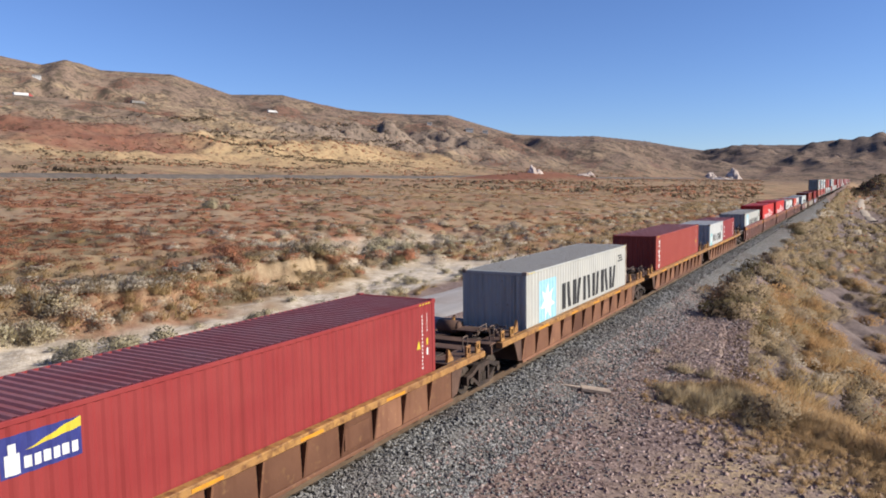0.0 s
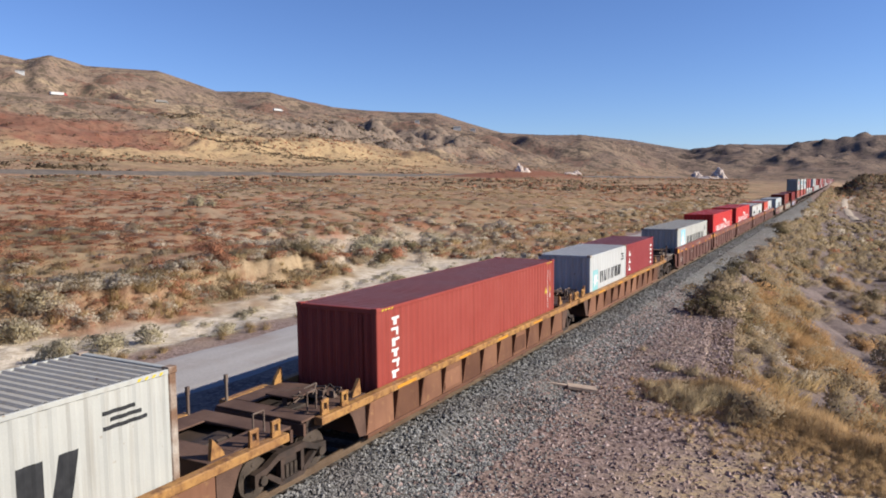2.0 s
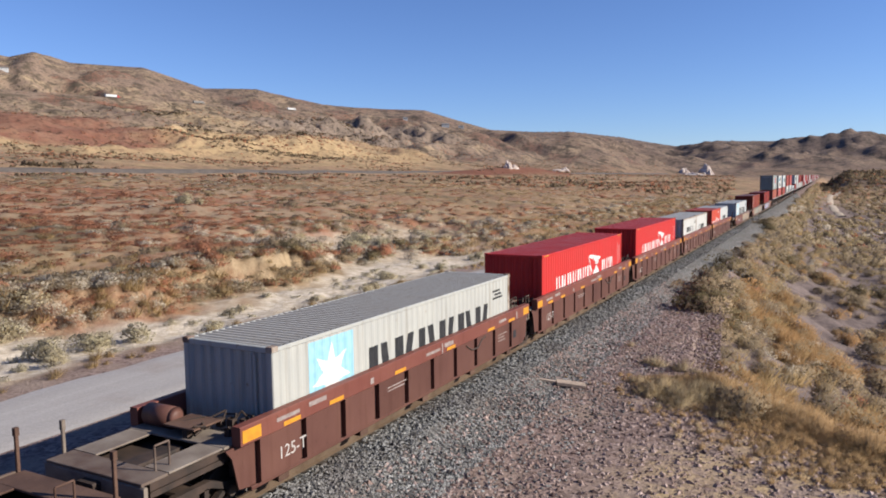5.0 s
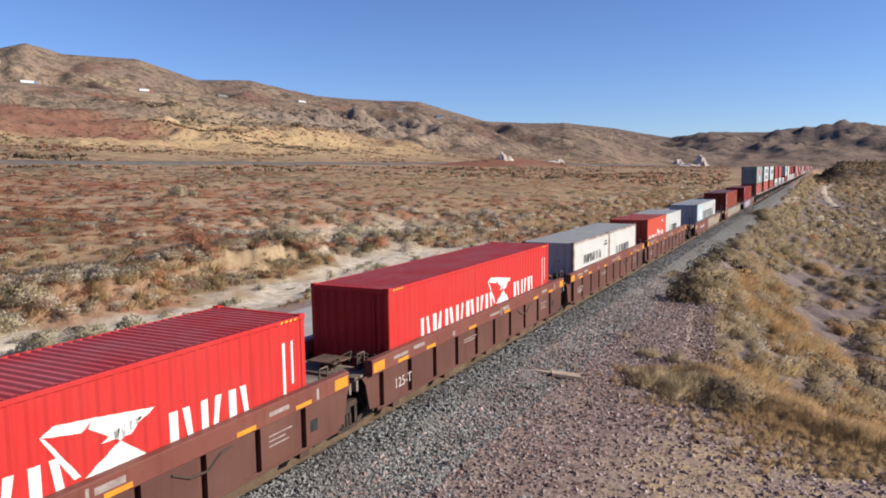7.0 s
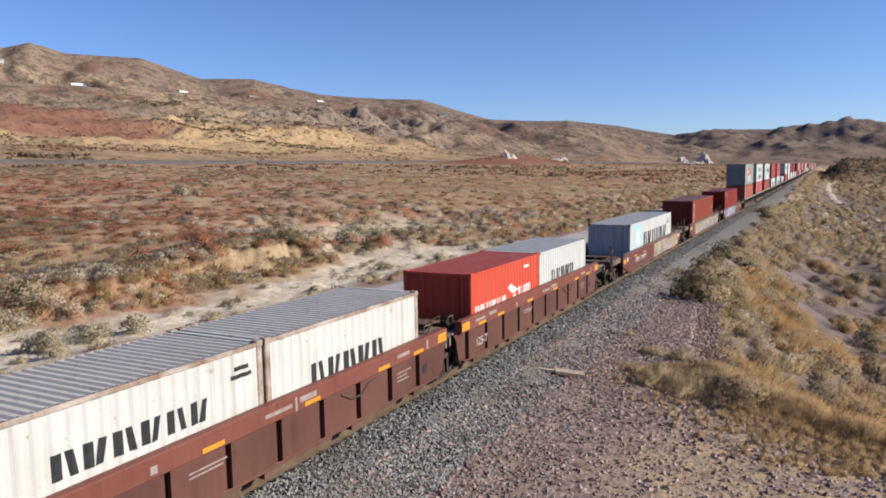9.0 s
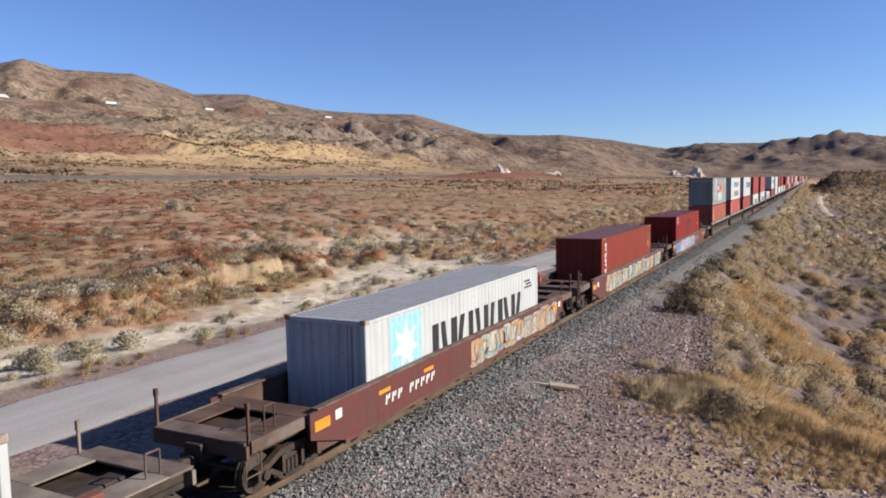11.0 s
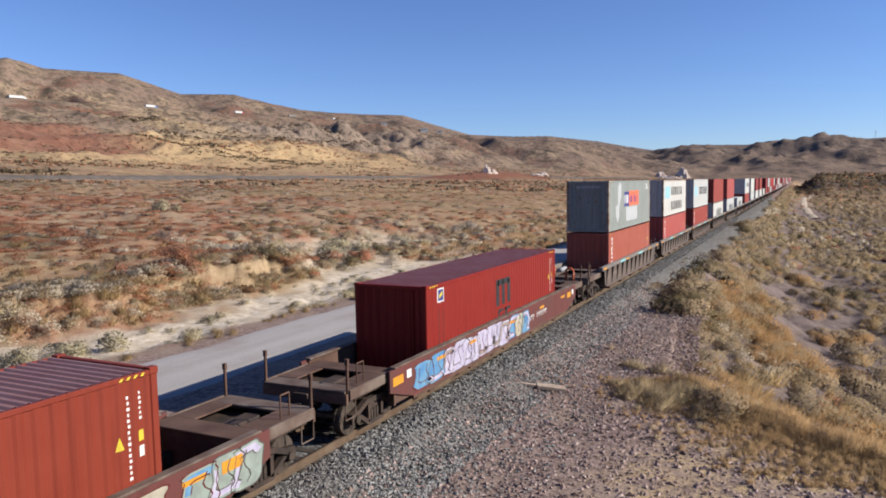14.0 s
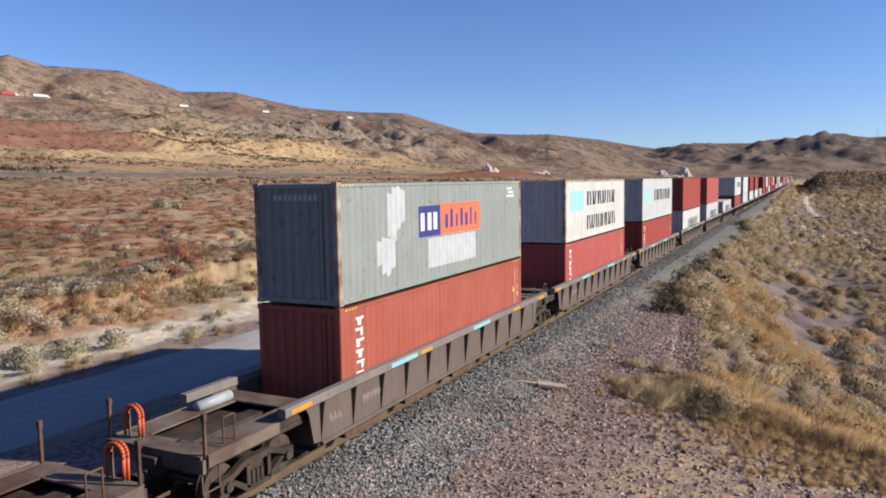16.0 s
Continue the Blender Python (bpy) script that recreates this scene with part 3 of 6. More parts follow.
def build_far_box(length, height, paint):
    """A container far down the train: the same form with its frame in one part."""
    mat = PAINTS[paint]
    c = thing("container", "", "container")
    for side in (1, -1):
        part("side_panel", corrugated(0.17, length - 0.17, FOLD, lambda v, d, k: (side * (HALF - 0.016 - d), v, (0.16, height - 0.11)[k])), mat, c)
    f = Shape()
    for side in (1, -1):
        for z0, z1 in ((0.02, 0.165), (height - 0.115, height - 0.03)):
            f.box(*sorted((side * (HALF - 0.075), side * (HALF - 0.006))), 0.16, length - 0.16, z0, z1)
        for y0, y1 in ((0.0, 0.16), (length - 0.16, length)):
            f.box(*sorted((side * (HALF - 0.15), side * HALF)), y0, y1, 0.0, height)
    for y0 in (0.02, length - 0.13):
        for z0, z1 in ((0.02, 0.15), (height - 0.14, height - 0.02)):
            f.box(-HALF + 0.15, HALF - 0.15, y0, y0 + 0.11, z0, z1)
    part("frame", f, mat, c)
    part("roof_panel", Shape().box(-HALF + 0.07, HALF - 0.07, 0.16, length - 0.16, height - 0.05, height - 0.022), mat, c)
    part("end_wall", corrugated(-HALF + 0.14, HALF - 0.14, 0.045, lambda v, d, k: (v, 0.035 + d, (0.14, height - 0.13)[k])), mat, c)
    part("door", Shape().box(-HALF + 0.15, HALF - 0.15, length - 0.07, length - 0.03, 0.14, height - 0.13), mat, c)
    return c


def clip(poly, lo, hi):
    """The part of a convex outline with lo <= its first coordinate <= hi."""
    for bound, sign in ((lo, 1), (hi, -1)):
        out = []
        for (a, b), (c, d) in zip(poly, poly[1:] + poly[:1]):
            ina, inc = sign * (a - bound) >= 0, sign * (c - bound) >= 0
            if ina:
                out.append((a, b))
            if ina != inc:
                t = (bound - a) / (c - a)
                out.append((bound, b + t * (d - b)))
        poly = out
        if len(poly) < 3:
            return []
    return poly


def mark(name, polys, ink, parent, label="", lift=0.003, flat=None):
    """Paint of its own outline on a side: follows the folds of a container, or lies on a flat plate at x = flat."""
    s = Shape()
    for poly in polys:
        ys = [p[0] for p in poly]
        spans = [min(ys), max(ys)] if flat is not None else rib_breaks(min(ys), max(ys))
        for a, b in zip(spans, spans[1:]):
            piece = clip(list(poly), a, b)
            if len(piece) >= 3:
                x = (lambda v: flat + lift) if flat is not None else (lambda v: HALF - 0.016 - FOLD * rib(min(max(v, a + 1e-5), b - 1e-5)) + lift)
                s.add([(x(p[0]), p[0], p[1]) for p in piece], [tuple(range(len(piece)))])
    me = bpy.data.meshes.new(name)
    me.from_pydata(s.v, [], s.f)
    bm = bmesh.new()
    bm.from_mesh(me)
    bmesh.ops.remove_doubles(bm, verts=bm.verts, dist=0.0004)
    bm.to_mesh(me)
    bm.free()
    me.materials.append(INK[ink])
    ob = part(name, me, None, parent, label)
    if name in ("stencil", "spray_outline", "spray_shade", "hazard_stripe"):
        ob["kind"] = "stuff"
    return ob


def rect(y0, y1, z0, z1, lean=0.0):
    return [(y0, z0), (y1, z0), (y1 + lean, z1), (y0 + lean, z1)]


def block_word(n, y0, y1, z0, z1, w=0.26):
    """A row of n plain sign blocks: an upright bar beside a slimmer leaning one, no letters."""
    gap = (y1 - y0) / n
    out = []
    for k in range(n):
        a = y0 + k * gap
        t, h = gap * w, z1 - z0
        lean = gap * (0.16 if k % 2 else -0.14)
        foot = a + gap * (0.40 if k % 2 else 0.60)
        out.append([rect(a + gap * 0.04, a + gap * 0.04 + t * 1.25, z0, z1), rect(foot, foot + t, z0, z1, lean)])
    return out


def star(y, z, r, n=7):
    out = []
    for k in range(n):
        a = math.pi / 2 + 2 * math.pi * k / n
        w = math.pi / n
        tip = (y + r * math.cos(a), z + r * math.sin(a))
        out.append([(y, z), (y + 0.45 * r * math.cos(a - w), z + 0.45 * r * math.sin(a - w)), tip, (y + 0.45 * r * math.cos(a + w), z + 0.45 * r * math.sin(a + w))])
    return out


def word(parent, n, y0, y1, z0, z1, ink, w=0.26):
    for polys in block_word(n, y0, y1, z0, z1, w):
        for one in polys:
            mark("sign_bar", [one], ink, parent)


def column(parent, y0, y1, z0, z1, n, ink):
    """Plain bars one above the other."""
    h = (z1 - z0) / n
    for k in range(n):
        a, w = z0 + k * h, y1 - y0
        foot = y0 + w * (0.12, 0.55, 0.30)[k % 3]
        mark("sign_block", [rect(y0 + w * (0.0, 0.1)[k % 2], y1 - w * (0.1, 0.0)[k % 2], a + h * 0.60, a + h * 0.86), rect(foot, foot + w * 0.34, a + h * 0.10, a + h * 0.60)], ink, parent)


def small_bars(parent, y0, y1, z0, z1, rows, ink="white"):
    h = (z1 - z0) / rows
    mark("stencil", [rect(y0 + (y1 - y0) * 0.15 * (k % 2), y1 - (y1 - y0) * 0.14 * ((k * 7) % 3), z0 + k * h, z0 + k * h + h * 0.55) for k in range(rows)], ink, parent)


def end_stencils(c):
    """The slim stencil columns, plates and warning triangle beside a container's doors."""
    small_bars(c, 11.55, 11.61, 1.15, 2.58, 15)
    small_bars(c, 11.78, 11.84, 2.1, 2.6, 6)
    mark("yellow_label", [rect(11.75, 11.86, 1.74, 1.92)], "yellow", c)
    mark("stencil", [rect(11.75, 11.86, 1.48, 1.66)], "white", c)
    mark("warning_triangle", [[(11.3, 1.70), (11.46, 1.70), (11.38, 1.92)]], "yellow", c)


def dress(c, style, length, height):
    """The painted signs on a container's sides."""
    top = height
    if height > 2.7 and style:
        for near in (0.22, length - 0.78):
            mark("hazard_stripe", [rect(near + 0.14 * k, near + 0.06 + 0.14 * k, top - 0.098, top - 0.05, 0.04) for k in range(4)], "yellow", c, "yellow slanted warning stripes", lift=0.0, flat=HALF - 0.0045)
    if style == "beacon":
        mark("sign_panel", [rect(0.96, 2.12, top - 0.81, top - 0.25)], "blue", c, "blue and yellow sign panel")
        mark("sign_stripe", [[(1.3, top - 0.50), (2.12, top - 0.40), (2.12, top - 0.25), (1.9, top - 0.30)]], "yellow", c, lift=0.006)
        mark("sign_figure", [rect(1.02, 1.22, top - 0.78, top - 0.50), rect(1.07, 1.17, top - 0.50, top - 0.36)], "white", c, lift=0.006)
        for k in range(6):
            mark("sign_bar", [rect(1.28 + 0.135 * k, 1.38 + 0.135 * k, top - 0.74, top - 0.58)], "white", c, lift=0.006)
        end_stencils(c)
    if style in ("star40", "star40b"):
        z = 0.85 if style == "star40" else 0.83
        mark("sign_square", [rect(1.15, 2.8, z, z + 1.6)], "sky", c, "pale blue square sign with a white star")
        mark("sign_star", star(1.97, z + 0.78, 0.72), "white", c, lift=0.006)
        word(c, 6, 3.42, 10.6, 1.1 if height > 2.7 else 0.88, 2.08 if height > 2.7 else 1.85, "black")
        small_bars(c, 10.8, 11.6, height - 0.7, height - 0.35, 3, "black")
    if style == "star20":
        mark("sign_square", [rect(0.47, 1.24, 0.95, 1.86)], "teal", c, "teal square sign with a white star")
        mark("sign_star", star(0.86, 1.42, 0.38), "white", c, lift=0.006)
        word(c, 6, 1.58, 5.2, 1.2, 1.72, "black")
        small_bars(c, 5.2, 5.75, height - 0.7, height - 0.3, 3, "black")
    if style == "word20":
        word(c, 6, 1.6, 4.7, 1.46, 1.86, "black")
        for k in range(6):
            mark("sign_bar", [rect(1.9 + 0.42 * k, 2.15 + 0.42 * k, 1.18, 1.30)], "black", c)
        small_bars(c, 5.2, 5.75, height - 0.6, height - 0.3, 2, "black")
    if style == "word20b":
        word(c, 5, 1.4, 4.4, 1.2, 1.72, "black")
    if style == "column20":
        for k in range(3):
            mark("sign_block", [rect(0.55, 0.98, 1.18 + 0.38 * k, 1.30 + 0.38 * k), rect(0.62, 0.78, 1.30 + 0.38 * k, 1.46 + 0.38 * k)], "white", c)
        small_bars(c, 5.35, 5.75, 1.1, 2.3, 5)
    if style in ("column40", "column40s"):
        column(c, 0.66, 1.04, 1.02, 2.62, 6, "white")
        end_stencils(c)
    if style == "flag40":
        word(c, 7, 1.65, 6.75, 1.16, 1.82, "white", 0.2)
        mark("flag_shape", [[(6.25, 2.18), (6.45, 2.3), (7.1, 2.22), (6.9, 2.05)], [(7.0, 2.08), (7.1, 2.22), (8.25, 2.05), (7.55, 1.72)], [(7.2, 1.78), (7.75, 1.75), (8.0, 1.98), (7.6, 1.95)], [(6.9, 1.35), (8.1, 1.28), (7.55, 1.72)], [(6.25, 2.18), (6.33, 2.14), (6.85, 1.4), (6.72, 1.4)]], "white", c, "white pennant-like emblem")
        word(c, 3, 8.5, 10.6, 1.2, 1.85, "white", 0.2)
        mark("stencil", [rect(11.45, 11.55, 1.15, 2.4), rect(11.72, 11.80, 1.5, 2.4)], "white", c)
    if style == "flag20":
        word(c, 6, 0.3, 2.9, 1.12, 1.5, "white", 0.22)
        mark("flag_shape", [[(3.0, 1.7), (3.3, 1.8), (4.0, 1.5), (3.4, 1.45)], [(3.3, 1.15), (3.9, 1.15), (3.6, 1.45)]], "white", c)
        word(c, 3, 4.0, 5.3, 1.25, 1.6, "white", 0.22)
        mark("stencil", [rect(4.5, 5.0, 2.2, 2.3)], "white", c)
    if style == "m40":
        mark("sign_panel", [rect(0.76, 1.16, 2.30, 2.72)], "white", c)
        mark("sign_panel", [rect(0.80, 1.12, 2.34, 2.68)], "blue", c, lift=0.006)
        mark("sign_stripe", [[(0.84, 2.42), (1.08, 2.50), (1.08, 2.62), (0.84, 2.52)]], "yellow", c, lift=0.009)
        mark("sign_block", [rect(5.4, 5.72, 1.45, 2.36), rect(5.93, 6.23, 1.45, 2.36), rect(6.45, 6.78, 1.45, 2.30), rect(5.4, 6.7, 2.16, 2.38)], "black", c, "black block emblem")
        mark("sign_block", [rect(5.55, 6.1, 1.2, 1.30), rect(5.55, 5.72, 1.05, 1.25), rect(5.55, 6.1, 0.86, 0.96), rect(5.95, 6.1, 0.9, 1.1), rect(6.25, 6.42, 0.9, 1.3), rect(6.25, 6.78, 1.2, 1.3), rect(6.25, 6.78, 0.86, 0.96)], "black", c)
        small_bars(c, 0.78, 0.88, 0.95, 2.15, 12, "dim")
        small_bars(c, 1.08, 1.18, 0.95, 2.1, 12, "dim")
        end_stencils(c)
    if style == "patched40":
        mark("sign_panel", [rect(4.0, 5.35, 1.32, 2.2)], "blue", c, "dark blue sign panel")
        mark("sign_panel", [rect(5.4, 8.32, 1.32, 2.24)], "orange", c, "orange sign panel")
        mark("overpaint_patch", [rect(4.58, 7.95, 0.40, 1.26)], "patch", c)
        for y0, tops, bottoms in ((2.28, (2.62, 2.78, 2.80, 2.70), (1.46, 1.28, 1.62, 1.80)), (1.72, (1.42, 1.50, 1.46, 1.55), (0.74, 0.50, 0.44, 0.62))):
            for k in range(4):
                mark("overpaint_patch", [[(y0 + 0.24 * k, bottoms[k]), (y0 + 0.24 * k + 0.24, bottoms[k] + 0.07), (y0 + 0.24 * k + 0.24, tops[k] - 0.05), (y0 + 0.24 * k, tops[k])]], "patch", c)
        for k in range(3):
            mark("sign_bar", [rect(4.12 + 0.4 * k, 4.36 + 0.4 * k, 1.5, 2.0)], "white", c, lift=0.006)
        for k in range(7):
            mark("sign_bar", [rect(5.7 + 0.36 * k, 5.86 + 0.36 * k, 1.5, 1.9 + 0.15 * (k % 2))], "blue", c, lift=0.006)
        small_bars(c, 10.8, 11.5, height - 0.6, height - 0.2, 3)
        for k in range(10):
            part("end_mark", Shape().box(-0.62 + 0.145 * k, -0.52 + 0.145 * k, 0.028, 0.033, height - 0.42, height - 0.28), INK["patch"], c)
    if style == "twolines40":
        mark("sign_square", [rect(0.8, 3.2, 1.4, 2.35)], "sky", c)
        word(c, 6, 3.7, 9.9, 1.6, 2.3, "black")
        word(c, 7, 3.7, 9.9, 0.4, 1.1, "black")
    if style == "oneline40":
        mark("sign_square", [rect(0.9, 3.0, 1.2, 2.2)], "sky", c)
        word(c, 6, 4.2, 11.4, 1.3, 2.1, "black")
    if style == "low40":
        word(c, 6, 3.4, 10.4, 1.2, 2.0, "black")


# near end at 0 s, base height, length, height, paint, signs, label
LOADS = [
    (4.45, 0.30, 12.192, 2.896, "maroon", "beacon", "maroon forty-foot container with blue and yellow sign"),
    (22.74, 0.30, 12.192, 2.896, "grey", "star40", "pale grey container with black block lettering and blue square"),
    (40.87, 0.30, 12.192, 2.896, "brick", "column40", "brick-red forty-foot container with white vertical sign"),
    (57.67, 0.32, 6.058, 2.591, "silver", "star20", "light silver twenty-foot container with teal star sign"),
    (63.80, 0.32, 6.058, 2.591, "wine", "column20", "wine-red twenty-foot container with white stencils"),
    (77.17, 0.32, 12.192, 2.591, "grey", "star40b", "pale grey container with rust spots and dark lettering"),
    (92.63, 0.33, 12.192, 2.896, "scarlet", "flag40", "bright scarlet container with white pennant emblem"),
    (108.20, 0.34, 12.192, 2.896, "scarlet", "flag40", "bright scarlet container with white pennant emblem"),
    (123.80, 0.35, 6.058, 2.591, "white", "word20", "dirty white twenty-foot container with rust streaks"),
    (129.93, 0.35, 6.058, 2.591, "white", "word20b", "dirty white twenty-foot container with rusty edges"),
    (139.32, 0.35, 6.058, 2.591, "tomato", "flag20", "tomato-red twenty-foot container with white emblem"),
    (145.45, 0.35, 6.058, 2.591, "silver", "word20b", "light silver twenty-foot container with dark lettering"),
    (160.22, 0.32, 12.192, 2.591, "silver", "star40b", "light grey container with pale blue star square"),
    (181.98, 0.34, 12.192, 2.896, "terracotta", "column40s", "orange-red forty-foot container with white vertical sign"),
    (203.92, 0.36, 12.192, 2.896, "rust", "m40", "orange-red container with black block emblem"),
    (226.12, 0.36, 12.192, 2.896, "coral", "column40", "faded coral-red container under a grey-green one"),
    (226.12, 3.30, 12.192, 2.896, "sage", "patched40", "grey-green container with overpainted patches and orange panel"),
    (244.17, 0.36, 12.192, 2.896, "pink", "column40", "faded pink-red container in the lower tier"),
    (244.17, 3.30, 12.192, 2.896, "white", "twolines40", "dirty white container with two rows of dark lettering"),
    (261.95, 0.36, 12.192, 2.896, "brick", "column40", "brick-red container in the lower tier"),
    (261.95, 3.30, 12.192, 2.896, "silver", "oneline40", "light silver container with dark lettering in the upper tier"),
    (280.4, 0.36, 12.192, 2.896, "white", "low40", "dirty white container in the lower tier"),
    (280.4, 3.30, 12.192, 2.896, "brick", "", "brick-red container in the upper tier"),
    (298.6, 0.36, 12.192, 2.896, "silver", "low40", "light silver container in the lower tier"),
    (298.6, 3.30, 12.192, 2.896, "pink", "", "faded pink-red container in the upper tier"),
    (317.2, 0.36, 12.192, 2.591, "silver", "low40", "light silver container riding alone in its well"),
]
FAR_PAINTS = [("pink", "white"), ("brick", "maroon"), ("wine", "pink"), ("white", "brick"), ("maroon", "scarlet"), ("silver", "white"), ("brick", "silver"),
              ("white", "pink"), ("grey", "white"), ("maroon", "grey"), ("white", "wine"), ("silver", "pink")]
for k in range(42):
    lower, upper = FAR_PAINTS[(k * 5) % len(FAR_PAINTS)]
    if k == 0:
        lower, upper = "brick", "white"
    y = 336.0 + 18.1 * k
    LOADS.append((y, 0.36, 12.192, 2.896, lower, "", "%s container in the lower tier, far down the train" % {"silver": "light silver"}.get(lower, lower)))
    if k % 6 != 4:
        LOADS.append((y, 3.30, 12.192, 2.896, upper, "oneline40" if k == 0 else "", "%s container in the upper tier, far down the train" % {"silver": "light silver"}.get(upper, upper)))

containers, signs = [], set()
for y, z, length, height, paint, style, label in LOADS:
    distant = y > 300
    key = (length, height, paint, distant)
    if key not in BOXES:
        c = BOXES[key] = (build_far_box if distant else build_box)(length, height, paint)
    else:
        c = thing("container", "", "container")
        made = {}
        first = BOXES[key]
        for o in [q for q in first.children_recursive if q not in signs]:
            n = o.copy()
            scene.collection.objects.link(n)
            made[o] = n
            n.parent = c if o.parent == first else made[o.parent]
    before = set(c.children_recursive)
    dress(c, style, length, height)
    for o in c.children_recursive:
        if o not in before:
            signs.add(o)
    tagged(c, label, "container", "containers on the train")
    c.location = (0, y, z)
    containers.append((c, y, z))

# ---- well cars ----
WHEEL = 0.42


def wheelset(parent, y):
    s = Shape().tube((-0.95, 0, 0), (0.95, 0, 0), 0.08, 10)
    for side in (1, -1):
        s.tube((side * 0.70, 0, 0), (side * 0.84, 0, 0), WHEEL, 24, WHEEL * 0.985)
        s.tube((side * 0.665, 0, 0), (side * 0.70, 0, 0), WHEEL + 0.03, 24)
        s.tube((side * 0.84, 0, 0), (side * 0.87, 0, 0), 0.16, 12)
        for k in range(6):
            a = math.pi / 3 * k
            s.tube((side * 0.845, 0.27 * math.cos(a), 0.27 * math.sin(a)), (side * 0.852, 0.27 * math.cos(a), 0.27 * math.sin(a)), 0.05, 6)
    w = part("wheelset", s, wheel_steel, parent)
    w.location = (0, y, 0)
    return w


def bogie(parent, y):
    """A three-piece freight bogie, its origin at axle height."""
    b = part("bogie", Shape().bar(-1.0, 1.0, -0.20, 0.20, 0.02, 0.30, 0.04).tube((0, 0, 0.28), (0, 0, 0.44), 0.2, 12), steel_dark, parent)
    b.location = (0, y, WHEEL)
    for side in (1, -1):
        x0, x1 = sorted((side * 0.93, side * 1.07))
        s = Shape()
        s.prism([(-1.10, -0.10), (-1.10, 0.16), (-0.78, 0.20), (-0.40, 0.36), (0.40, 0.36), (0.78, 0.20), (1.10, 0.16), (1.10, -0.10), (0.82, -0.12), (0.80, 0.06), (0.42, 0.22), (-0.42, 0.22), (-0.80, 0.06), (-0.82, -0.12)], "x", x0, x1)
        s.prism([(-0.80, 0.02), (-0.70, 0.06), (-0.26, -0.22), (0.26, -0.22), (0.70, 0.06), (0.80, 0.02), (0.34, -0.32), (-0.34, -0.32)], "x", x0, x1)
        s.prism([(-0.36, -0.24), (-0.26, -0.24), (-0.26, 0.24), (-0.36, 0.24)], "x", x0, x1).prism([(0.26, -0.24), (0.36, -0.24), (0.36, 0.24), (0.26, 0.24)], "x", x0, x1)
        part("side_frame", s, steel_dark, b)
        sp = Shape()
        for yy in (-0.13, 0.0, 0.13):
            sp.tube((side * 1.0, yy, -0.22), (side * 1.0, yy, 0.05), 0.055, 8)
        part("spring", sp, wheel_steel, b)
        for yy in (-0.9, 0.9):
            part("bearing_cap", Shape().tube((side * 1.0, yy, 0), (side * 1.13, yy, 0), 0.10, 10), wheel_steel, b)
    wheels.append(wheelset(b, -0.9))
    wheels.append(wheelset(b, 0.9))
    return b


wheels = []
SKINS = {"yellow": (yellow_worn, yellow_rusty), "brown": (brown_chord, brown_car), "maroon": (deck_worn, maroon_car), "grey": (grey_chord, grey_car)}
# top of the side, underside of the chord, bottom, half the side's length, half the well, how many stakes
FORMS = {"yellow": (1.31, 1.14, 0.36, 8.55, 6.75, 11), "brown": (1.70, 1.32, 0.44, 7.30, 6.95, 10), "maroon": (1.44, 1.36, 0.42, 8.60, 8.1, 0), "grey": (1.60, 1.40, 0.46, 8.50, 7.1, 11)}
LABELS = {"yellow": "well car with rusty brown sides and worn yellow top rail", "brown": "dark brown well car with orange reflectors and white stencils",
          "maroon": "maroon smooth-sided well car covered in spray-painted lettering", "grey": "grey-brown ribbed well car under double-stacked containers"}


